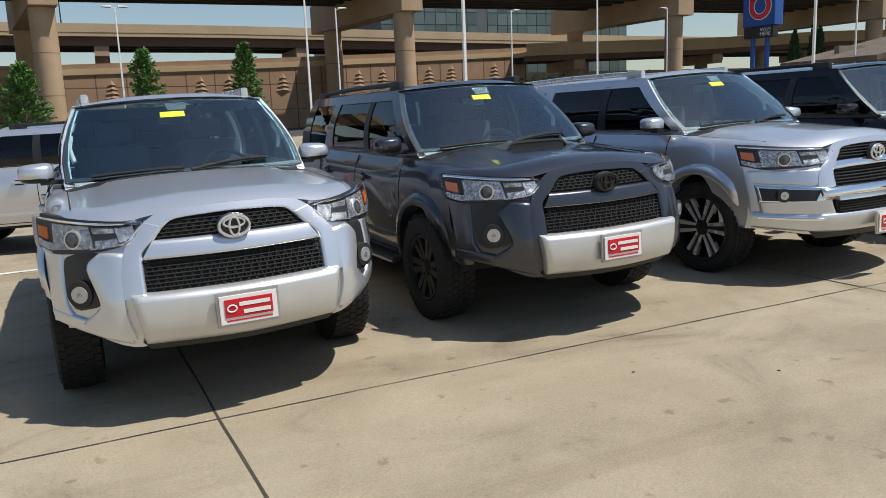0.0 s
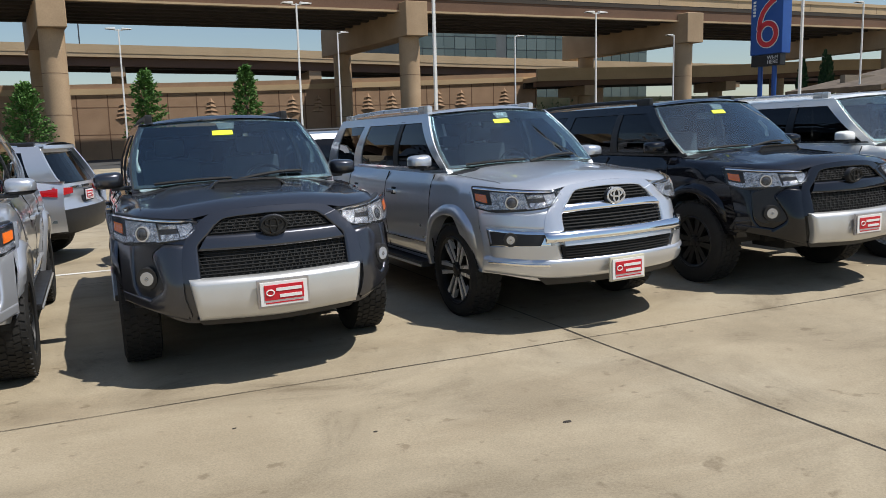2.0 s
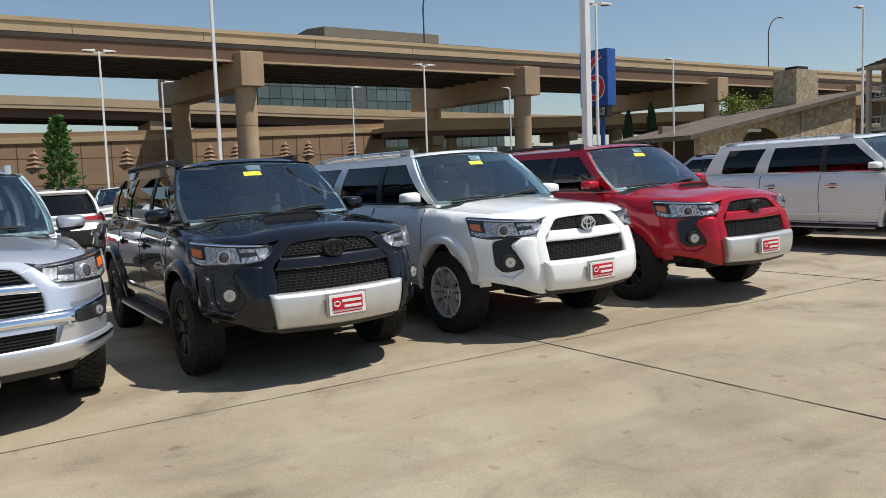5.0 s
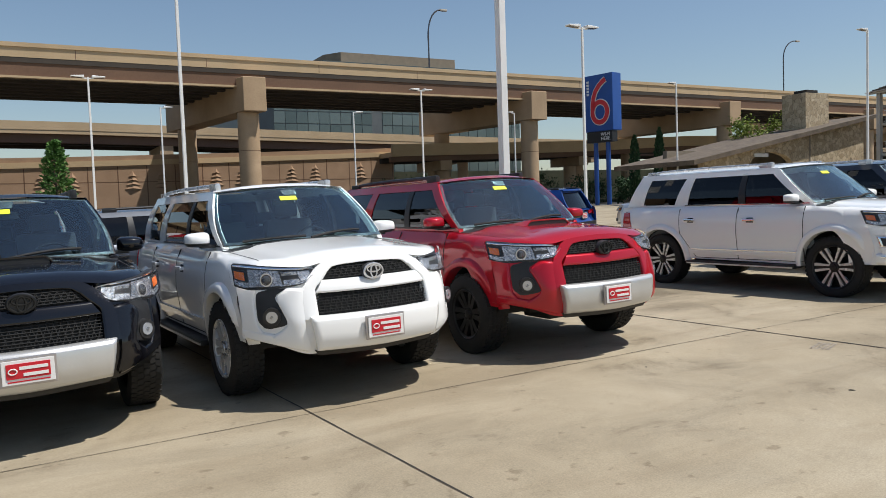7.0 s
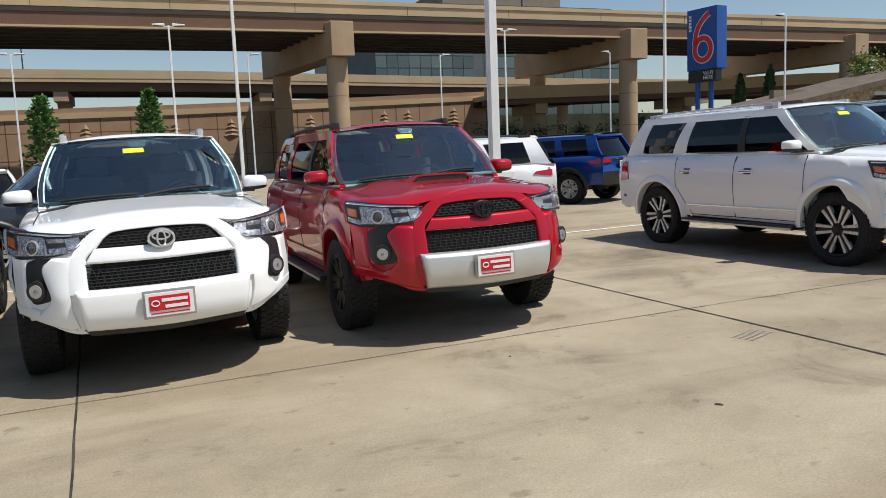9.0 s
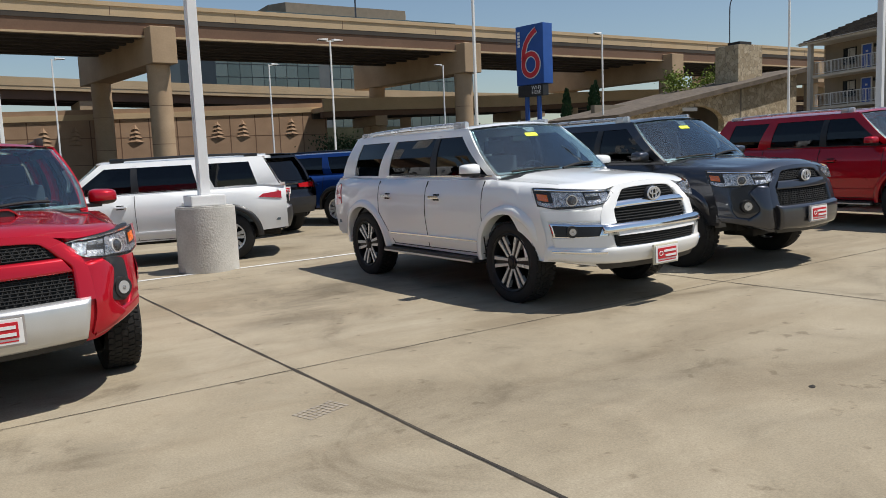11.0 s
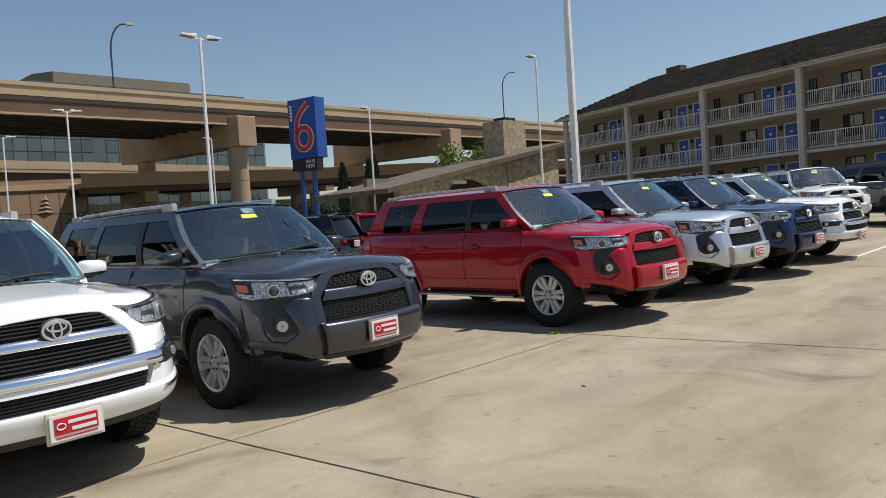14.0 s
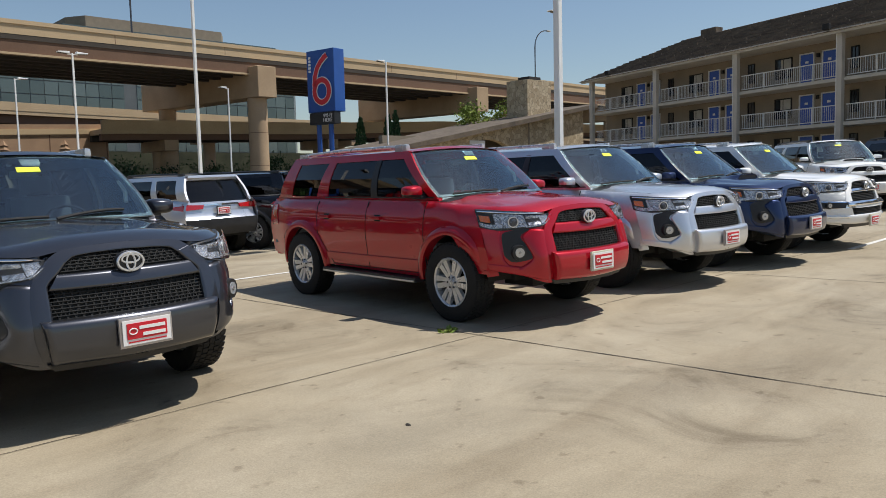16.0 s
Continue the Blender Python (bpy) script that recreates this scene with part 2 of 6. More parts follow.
def concrete_lot():
    m, n, l, p = node_mat("lot_concrete")
    co = n.new("ShaderNodeTexCoord")

    def tex(scale, detail, rough=0.55, dist=0.0, stretch=None):
        t = n.new("ShaderNodeTexNoise")
        t.inputs["Scale"].default_value, t.inputs["Detail"].default_value = scale, detail
        t.inputs["Roughness"].default_value, t.inputs["Distortion"].default_value = rough, dist
        src = co.outputs["Object"]
        if stretch:
            mp = n.new("ShaderNodeMapping")
            mp.inputs["Scale"].default_value = stretch
            mp.inputs["Rotation"].default_value = (0, 0, 0.3)
            l.new(src, mp.inputs[0])
            src = mp.outputs[0]
        l.new(src, t.inputs["Vector"])
        return t.outputs["Fac"]

    def ramp(fac, stops):
        r = n.new("ShaderNodeValToRGB")
        e = r.color_ramp.elements
        e[0].position, e[0].color = stops[0][0], (*stops[0][1], 1)
        e[1].position, e[1].color = stops[-1][0], (*stops[-1][1], 1)
        for pos, c in stops[1:-1]:
            e.new(pos).color = (*c, 1)
        l.new(fac, r.inputs[0])
        return r.outputs[0]

    def mult(a, b):
        x = n.new("ShaderNodeMix")
        x.data_type, x.blend_type = "RGBA", "MULTIPLY"
        x.inputs["Factor"].default_value = 1
        l.new(a, x.inputs["A"])
        l.new(b, x.inputs["B"])
        return x.outputs["Result"]
    base = ramp(tex(0.45, 7, 0.6, 0.4), [(0.3, (0.300, 0.246, 0.166)), (0.5, (0.358, 0.299, 0.207)), (0.7, (0.400, 0.343, 0.248))])
    stains = ramp(tex(0.8, 6, 0.65, 1.2), [(0.28, (0.58, 0.56, 0.54)), (0.41, (0.88, 0.88, 0.88)), (0.56, (1, 1, 1)), (0.75, (1.08, 1.08, 1.09))])
    sweep = ramp(tex(0.7, 5, 0.6, 0.6, (0.5, 2.2, 1)), [(0.34, (0.84, 0.82, 0.80)), (0.5, (1, 1, 1)), (0.75, (1.05, 1.05, 1.06))])
    spots = ramp(tex(7, 3, 0.5), [(0.27, (0.72, 0.70, 0.68)), (0.34, (1, 1, 1))])
    grain = ramp(tex(90, 4, 0.7), [(0.3, (0.80, 0.80, 0.80)), (0.7, (1.14, 1.14, 1.14))])
    col = mult(mult(mult(mult(base, stains), sweep), spots), grain)
    # oil and tyre stains with a shape of their own
    ragged = tex(1.6, 6, 0.7, 0.8)
    for cx_, cy_, rx_, ry_, dark in ((16.3, 7.3, 1.9, 1.0, 0.62), (15.2, 6.1, 1.0, 0.5, 0.70), (17.3, 6.4, 0.8, 0.35, 0.72), (16.0, 2.6, 1.3, 0.9, 0.80), (3.6, 2.6, 1.4, 0.5, 0.84), (6.4, 1.9, 1.2, 0.5, 0.82), (22.3, 6.6, 0.9, 0.3, 0.72), (13.2, 3.6, 0.5, 0.25, 0.74), (21.5, 2.9, 2.2, 1.0, 0.86), (9.4, 2.2, 1.1, 0.4, 0.83), (25.5, 2.0, 2.4, 0.9, 0.86)):
        mp = n.new("ShaderNodeMapping")
        mp.vector_type = "TEXTURE"
        mp.inputs["Location"].default_value = (cx_, cy_, 0)
        mp.inputs["Scale"].default_value = (rx_, ry_, 50)
        l.new(co.outputs["Object"], mp.inputs[0])
        ln = n.new("ShaderNodeVectorMath")
        ln.operation = "LENGTH"
        l.new(mp.outputs[0], ln.inputs[0])
        ad = n.new("ShaderNodeMath")
        ad.operation = "MULTIPLY_ADD"
        ad.inputs[1].default_value = 2.4
        l.new(ragged, ad.inputs[0])
        l.new(ln.outputs["Value"], ad.inputs[2])
        col = mult(col, stain_ramp(n, l, ad.outputs[0], dark))
    l.new(col, p.inputs["Base Color"])
    p.inputs["Roughness"].default_value = 0.82
    p.inputs["Specular IOR Level"].default_value = 0.3
    bp = n.new("ShaderNodeBump")
    bp.inputs["Strength"].default_value, bp.inputs["Distance"].default_value = 0.25, 0.01
    l.new(tex(55, 5, 0.7), bp.inputs["Height"])
    l.new(bp.outputs[0], p.inputs["Normal"])
    return m


M_LOT = concrete_lot()
M_JOINT = noisy("joint_filler", (0.025, 0.020, 0.015), (0.075, 0.06, 0.042), 0.9, 0, 3, 40, 0.2)
M_LINE = noisy("line_paint", (0.50, 0.48, 0.43), (0.72, 0.70, 0.66), 0.8, 0, 3, 50, 0.05)

bm = bmesh.new()
gx = [-3000, -600, -120, -40] + [-40 + 5 * k for k in range(1, 21)] + [90, 160, 600, 3000]
gy = [-3000, -300, -60, -20, 0, 10, 20, 40, 57, 70, 120, 400, 3000]
grid = [[bm.verts.new((x, y, lot_z(x))) for x in gx] for y in gy]
for a, b in zip(grid, grid[1:]):
    for i in range(len(gx) - 1):
        bm.faces.new((a[i], a[i + 1], b[i + 1], b[i]))
# asphalt-dark far ground, mostly hidden, added to cut bounce light under the decks
M_FARDARK = noisy("dark_far_ground", (0.04, 0.04, 0.038), (0.065, 0.063, 0.06), 0.9, 0, 0.3, 20, 0.1)
for f in bm.faces:
    if f.calc_center_median().y > 57:
        f.material_index = 1
ground = tagged(link("ground", bm, [M_LOT, M_FARDARK]), "sun-bleached tan concrete car lot with stains", "ground", kind="structure")


def strip(bm, p, q, w, lift=0.004, wob=0.0, steps=1):
    """A narrow band lying on the lot."""
    p, q = Vector(p), Vector(q)
    side = Vector((-(q - p).y, (q - p).x)).normalized()
    last = None
    for k in range(steps + 1):
        c = p.lerp(q, k / steps)
        s = wob * noise.noise((c.x * 1.3, c.y * 1.3, 3.1)) if wob else 0
        ww = w * (1 + (0.6 * noise.noise((c.x * 4, c.y * 4, 7.7)) if wob else 0))
        c = c + side * s
        pair = [bm.verts.new((c.x + side.x * t * ww / 2, c.y + side.y * t * ww / 2, lot_z(c.x) + lift)) for t in (-1, 1)]
        if last:
            bm.faces.new((last[0], last[1], pair[1], pair[0]))
        last = pair


JOINT_X = [-9.2, -4.45, 0.32, 5.14, 9.86, 14.62, 19.24, 23.7, 28.4, 33.1, 37.8, 42.5]
for k, jx in enumerate(JOINT_X):
    bm = bmesh.new()
    wide = 0.024 if abs(jx - 14.62) < 0.1 else 0.013
    strip(bm, (jx - 0.33, 9.9), (jx + 0.55, -4.0), wide, wob=0.01, steps=90)
    tagged(link("trim", bm, M_JOINT), "dark filled joint between concrete slabs", "joint", "slab joints", "structure")
for jy in (4.41, 9.2, -0.4):
    bm = bmesh.new()
    strip(bm, (-20, jy), (46, jy), 0.008, wob=0.01, steps=260)
    tagged(link("trim", bm, M_JOINT), "thin saw-cut joint running along the lot", "joint", "slab joints", "structure")
bm = bmesh.new()
strip(bm, (-20, 10.15), (46, 10.0), 0.10, 0.005, steps=14)
tagged(link("trim", bm, M_LINE), "worn white painted line behind the parked row", "painted line", kind="structure")
for lx in (33.0,):
    bm = bmesh.new()
    strip(bm, (lx - 1.2, 4.05), (lx + 3.5, 4.15), 0.10, 0.006, steps=4)
    tagged(link("trim", bm, M_LINE), "worn white painted bay line", "painted line", kind="structure")


# ---------------------------------------------------------------- highway
def overpass():
    rnd = random.Random(4)
    ov = thing("overpass", Matrix.Translation((0, 0, 0.3)), "tan and brown concrete highway overpass on paired piers", "bridge", kind="structure")
    x0, x1 = -190.0, 330.0
    y0, y1 = 76.0, 90.5
    top = 16.9
    bm = bmesh.new()
    # front and back barrier, with the lip of the slab under it
    for ya, yb in ((y0, y0 + 0.45), (y1 - 0.45, y1)):
        box(bm, x0, x1, ya, yb, top - 1.25, top)
    part("barrier", bm, M_TAN, ov, "pale tan concrete parapet")
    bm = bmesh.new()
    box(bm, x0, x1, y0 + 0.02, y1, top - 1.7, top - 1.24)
    part("deck", bm, M_DECKSHADE, ov)
    bm = bmesh.new()
    box(bm, x0, x1, y0 - 0.10, y0 + 0.05, top - 0.36, top + 0.02)
    part("parapet_cap", bm, M_TAN, ov)
    bm = bmesh.new()
    box(bm, x0, x1, y0 + 0.10, y0 + 0.50, top - 2.85, top - 1.26)
    part("edge_beam", bm, M_BROWN, ov, "brown painted edge beam")
    bm = bmesh.new()
    box(bm, x0, x1, y0 - 0.06, y0 + 0.50, top - 3.05, top - 2.86)
    part("beam_flange", bm, M_TAN, ov)
    # girders under the deck, their shade put into the dark colour
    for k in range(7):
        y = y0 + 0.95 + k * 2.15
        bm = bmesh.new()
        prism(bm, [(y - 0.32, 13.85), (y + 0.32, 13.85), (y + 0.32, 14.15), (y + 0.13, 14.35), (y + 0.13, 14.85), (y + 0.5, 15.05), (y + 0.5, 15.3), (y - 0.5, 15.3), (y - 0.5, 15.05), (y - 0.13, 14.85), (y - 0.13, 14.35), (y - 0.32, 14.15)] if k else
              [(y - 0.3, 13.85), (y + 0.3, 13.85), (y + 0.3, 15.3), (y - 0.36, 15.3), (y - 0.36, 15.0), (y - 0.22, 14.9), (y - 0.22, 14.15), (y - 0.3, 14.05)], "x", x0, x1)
        part("girder", bm, M_DECKSHADE, ov)
    # vertical joints in the parapet
    for k in range(-14, 26):
        x = 2.0 + k * 11.5
        bm = bmesh.new()
        box(bm, x - 0.03, x + 0.03, y0 - 0.006, y0 + 0.02, top - 1.2, top - 0.37)
        part("parapet_joint", bm, M_BROWN, ov)
    for px in (-133.5, -101.0, -68.8, -36.4, -4.0, 29.0, 63.4, 97.5, 131.0, 164.0, 198.0, 232.0):
        bent = new("pier")
        bent.parent = ov
        sk = -0.16
        bm = bmesh.new()
        ya, yb = 74.6, 97.0
        def cx(y):
            return px + sk * (y - 76.0)
        ring = []
        for y in (ya, yb):
            c = cx(y)
            ring.append([bm.verts.new((c + sx * 1.15, y, z)) for sx, z in ((-1, 11.4), (1, 11.4), (1, 14.75), (-1, 14.75))])
        bm.faces.new(ring[0])
        bm.faces.new(ring[1][::-1])
        for k in range(4):
            bm.faces.new((ring[0][k], ring[1][k], ring[1][(k + 1) % 4], ring[0][(k + 1) % 4]))
        bmesh.ops.recalc_face_normals(bm, faces=bm.faces)
        bmesh.ops.bevel(bm, geom=list(bm.edges), offset=0.05, segments=1, affect="EDGES")
        part("cap_beam", bm, M_PIER, bent)
        for y in (76.4, 93.5):
            bm = bmesh.new()
            vs = []
            for z in (0.0, 6.5, 6.54, 11.38):
                rr = 1.06
                vs.append([bm.verts.new((cx(y) + rr * math.cos(a), y + rr * math.sin(a), z)) for a in [2 * math.pi * k / 24 for k in range(24)]])
            for a, b in zip(vs, vs[1:]):
                for k in range(24):
                    bm.faces.new((a[k], a[(k + 1) % 24], b[(k + 1) % 24], b[k]))
            part("column", bm, M_PIER, bent, smooth=True)
            bm = bmesh.new()
            for z in (4.0, 7.6):
                r = bmesh.ops.create_cone(bm, cap_ends=False, segments=24, radius1=1.066, radius2=1.066, depth=0.05)
                bmesh.ops.translate(bm, vec=(cx(y), y, z), verts=r["verts"])
            part("form_line", bm, M_BROWN, bent)
    return ov


overpass()


def far_bridge(name, y0, y1, line, thick, xs, label):
    """A sloping viaduct behind: line is (x, top z) from end to end."""
    ob = thing(name, Matrix.Identity(4), label, "bridge", kind="structure")
    # inner girders get the shade-dark colour, the front one stays brown
    for nm, ya, yb, za, zb, mt in (("barrier", y0, y0 + 0.4, -1.1, 0.0, M_TAN), ("deck", y0 + 0.05, y1, -1.6, -1.0, M_TAN), ("girder", y0 + 0.5, y0 + 1.2, -thick, -1.55, M_BROWN), ("girder", y0 + 3.5, y0 + 4.2, -thick, -1.55, M_DECKSHADE), ("girder", y1 - 1.2, y1 - 0.5, -thick, -1.55, M_DECKSHADE)):
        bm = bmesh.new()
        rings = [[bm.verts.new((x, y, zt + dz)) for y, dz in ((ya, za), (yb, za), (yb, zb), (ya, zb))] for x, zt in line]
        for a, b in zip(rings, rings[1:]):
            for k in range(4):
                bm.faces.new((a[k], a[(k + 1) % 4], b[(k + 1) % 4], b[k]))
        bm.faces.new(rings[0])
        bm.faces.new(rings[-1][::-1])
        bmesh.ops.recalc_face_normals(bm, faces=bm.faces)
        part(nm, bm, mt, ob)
    for x in xs:
        zt = np.interp(x, [p[0] for p in line], [p[1] for p in line])
        bm = bmesh.new()
        cyl(bm, (x, (y0 + y1) / 2, 0), (x, (y0 + y1) / 2, zt - thick - 1.2), 0.95, seg=16)
        part("column", bm, M_PIER, ob, smooth=True)
        bm = bmesh.new()
        box(bm, x - 0.9, x + 0.9, y0 + 0.6, y1 - 0.4, zt - thick - 1.3, zt - thick + 0.02, 0.04)
        part("cap_beam", bm, M_PIER, ob)
    return ob


far_bridge("viaduct", 112.0, 123.0, [(-150, 16.2), (-3, 14.66), (17, 14.45), (50, 13.75), (86, 13.2), (115, 13.0), (330, 12.6)], 2.75, (-104, -78, -52, -26, 0.5, 27, 52, 78, 104, 130), "distant tan highway viaduct sloping gently")
far_bridge("ramp_bridge", 90.8, 99.0, [(51.6, 10.0), (54, 10.1), (82, 10.75), (105, 11.8), (300, 16.0)], 2.3, (60.0, 84.0, 110, 140), "low tan concrete ramp bridge behind the piers")


def retaining_wall():
    ob = thing("retaining_wall", Matrix.Translation((8, -0.7, 1.65)) @ Matrix.Scale(1.157, 4) @ Matrix.Translation((-8, 0.7, -1.65)), "brown precast retaining wall with raised tree reliefs", "wall", kind="structure")
    xs = (-160.0, 47.5)
    def top(x):
        return float(np.interp(x, [-160, -3, 20, 47.5], [6.2, 7.35, 7.85, 8.75]))
    y = 82.0
    bm = bmesh.new()
    n = 12
    pts = [xs[0] + (xs[1] - xs[0]) * k / n for k in range(n + 1)]
    for off, za, zb, depth, nm, mt in ((0.0, -99, -1.0, 0.6, "wall_body", M_WALLBROWN), (-0.12, -1.0, -0.45, 0.7, "lower_band", M_TAN), (-0.05, -0.45, 0.0, 0.6, "coping", M_WALLBROWN)):
        bm = bmesh.new()
        rings = [[bm.verts.new((x, y + yy, (0.0 if z == -99 else top(x) + z))) for yy, z in ((off, za), (off + depth, za), (off + depth, zb), (off, zb))] for x in pts]
        for a, b in zip(rings, rings[1:]):
            for k in range(4):
                bm.faces.new((a[k], a[(k + 1) % 4], b[(k + 1) % 4], b[k]))
        bm.faces.new(rings[0])
        bm.faces.new(rings[-1][::-1])
        bmesh.ops.recalc_face_normals(bm, faces=bm.faces)
        part(nm, bm, mt, ob)
    # panel seams and tree reliefs, near stretch
    seam = bmesh.new()
    for k in range(-14, 18):
        x = 0.6 + k * 2.75
        box(seam, x - 0.05, x + 0.05, y - 0.012, y + 0.02, 0.2, top(x) - 1.02)
    for z in (2.6, 5.2):
        box(seam, -40, 47.4, y - 0.012, y + 0.02, z - 0.03, z + 0.03)
    part("panel_seams", seam, M_BROWN, ob)
    tree = bmesh.new()
    for j in range(4):
        zb, w = 0.42 * j, 0.78 - 0.13 * j
        v = [tree.verts.new(p) for p in ((-w, -0.02, zb), (0, -0.20, zb + 0.10), (w, -0.02, zb), (0, -0.03, zb + 0.55), (-w, 0.03, zb), (w, 0.03, zb), (0, 0.03, zb + 0.55))]
        for f in ((0, 1, 3), (1, 2, 3), (0, 4, 5, 2), (0, 3, 6, 4), (2, 5, 6, 3)):
            tree.faces.new([v[i] for i in f])
        tree.faces.new((v[0], v[2], v[1]))
    base = None
    for k in range(-13, 17, 1):
        if k % 3 == 2:
            continue
        x = 0.6 + k * 2.75 + 1.37
        if x > 45.5:
            continue
        for zz in (top(x) - 3.35,):
            if base is None:
                base = link("tree_relief", tree, M_WALLBROWN, ob)
                r = base
            else:
                r = new("tree_relief", base.data)
                r.parent = ob
            r.location = (x, y - 0.01, zz)
    return ob


retaining_wall()


# ---------------------------------------------------------------- light poles
def light_pole(x, y, top, heads, base_h=0.0, square=0.13, turn=0.0, label="", tall=False):
    z0 = lot_z(x)
    ob = thing("light_pole", Matrix.Translation((x, y, z0)) @ Matrix.Rotation(radians(turn), 4, "Z"), label or "white square steel parking lot light pole", "light pole", "lot light poles")
    h = top - z0
    if base_h:
        bm = bmesh.new()
        cyl(bm, (0, 0, 0), (0, 0, base_h), 0.42, 0.41, 28)
        bmesh.ops.bevel(bm, geom=[e for e in bm.edges if all(v.co.z > base_h - 0.01 for v in e.verts)], offset=0.025, segments=2, affect="EDGES")
        part("pedestal", bm, M_PEDESTAL, ob, "round raw concrete pedestal", smooth=True)
        bm = bmesh.new()
        box(bm, -0.24, 0.24, -0.24, 0.24, base_h + 0.002, base_h + 0.15, 0.02)
        part("base_cover", bm, M_WHITE, ob)
    bm = bmesh.new()
    s0, s1 = square, square * 0.8
    r = bmesh.ops.create_cone(bm, cap_ends=True, segments=4, radius1=s0 * 0.75, radius2=s1 * 0.75, depth=h - base_h)
    bmesh.ops.transform(bm, matrix=Matrix.Translation((0, 0, (h + base_h) / 2)) @ Matrix.Rotation(radians(45), 4, "Z"), verts=r["verts"])
    bmesh.ops.bevel(bm, geom=[e for e in bm.edges if abs(e.verts[0].co.z - e.verts[1].co.z) > 1], offset=0.015, segments=2, affect="EDGES")
    part("shaft", bm, M_WHITE, ob)
    for sgn in heads:
        bm = bmesh.new()
        box(bm, min(0.05 * sgn, 0.32 * sgn), max(0.05 * sgn, 0.32 * sgn), -0.03, 0.03, h - 0.10, h - 0.04)
        arm = part("arm", bm, M_WHITE, ob)
        bm = bmesh.new()
        prism(bm, [(0.22 * sgn, h - 0.06), (0.95 * sgn, h - 0.01), (0.95 * sgn, h + 0.05), (0.22 * sgn, h + 0.10)], "y", -0.20, 0.20)
        bmesh.ops.bevel(bm, geom=list(bm.edges), offset=0.02, segments=1, affect="EDGES")
        head = part("lamp_head", bm, M_WHITE, ob)
        bm = bmesh.new()
        prism(bm, [(0.32 * sgn, h - 0.06), (0.9 * sgn, h - 0.02), (0.9 * sgn, h - 0.01), (0.32 * sgn, h - 0.05)], "y", -0.15, 0.15)
        part("lamp_glass", bm, M_LAMPGREY, head)
    return ob


for a in ((1.5, 65.5, 10.4, (1, -1)), (19.0, 66.6, 10.7, (1,)), (36.9, 68.2, 11.0, (1,)), (55.2, 67.7, 11.4, (-1,)), (12.28, 50.2, 10.2, (1, -1)), (36.5, 53.3, 10.9, (1, -1)), (57.9, 47.2, 11.45, (-1,)), (33.62, 30.0, 10.5, (1, -1)), (13.87, 30.0, 11.6, (1, -1)), (59.0, 31.0, 12.55, (-1,))):
    light_pole(*a)
light_pole(15.6, 10.35, 12.2, (1, -1), 0.92, 0.145, 0, "white square light pole on a round concrete pedestal")
light_pole(32.05, 10.0, 12.4, (1, -1), 0.92, 0.145, 0, "white square light pole on a round concrete pedestal")

# ---------------------------------------------------------------- vehicles
# A car stands at its own origin: x across, y from the nose backwards, z up.
R_TYRE, Y_FRONT, Y_REAR = 0.394, 0.95, 3.79


def smooth01(t):
    t = max(0.0, min(1.0, t))
    return t * t * (3 - 2 * t)


def nose(x, z):
    """How far back the front face lies at x, z."""
    a = abs(x)
    y = -0.075 + 0.20 * a * a + (2.5 * (a - 0.55) ** 2 if a > 0.55 else 0)
    if z > 0.66:
        y += 0.13 * ((z - 0.66) / 0.4) ** 1.25
    if z < 0.55:
        y += 0.75 * (0.55 - z) ** 1.5
    return y


def brow_z(x):
    """Height of the front edge of the bonnet across the nose."""
    return float(np.interp(abs(x), [0, 0.22, 0.34, 0.44, 0.52, 0.70, 0.95], [1.122, 1.116, 1.104, 1.080, 1.070, 1.084, 1.112]))


def flank(y, z):
    """Half-width of the lower body at y, z."""
    w = float(np.interp(z, [0.35, 0.45, 0.62, 0.82, 0.98, 1.09, 1.16, 1.23], [0.868, 0.895, 0.920, 0.944, 0.934, 0.912, 0.884, 0.825]))
    if y < 1.3:
        w -= 0.022 * smooth01((1.3 - y) / 1.0) * smooth01((z - 0.75) / 0.3)
    if y > 4.0:
        w -= 0.09 * smooth01((y - 4.0) / 0.8) ** 1.5
    return w


def house(y, z):
    """Half-width of the glasshouse at y, z."""
    w = 0.795 - 0.150 * smooth01((z - 1.19) / 1.1) * 2.0 + 0.02 * math.sin(math.pi * max(0, min(1, (z - 1.19) / 0.51)))
    w -= 0.02 * smooth01((1.9 - y) / 0.7)
    if y > 3.4:
        w -= 0.05 * smooth01((y - 3.4) / 1.3)
    return w


def rail_z(y):
    """Height of the shoulder of the lower body along its length."""
    return float(np.interp(y, [0.0, 0.45, 0.85, 1.30, 4.8], [1.100, 1.116, 1.146, 1.177, 1.205]))


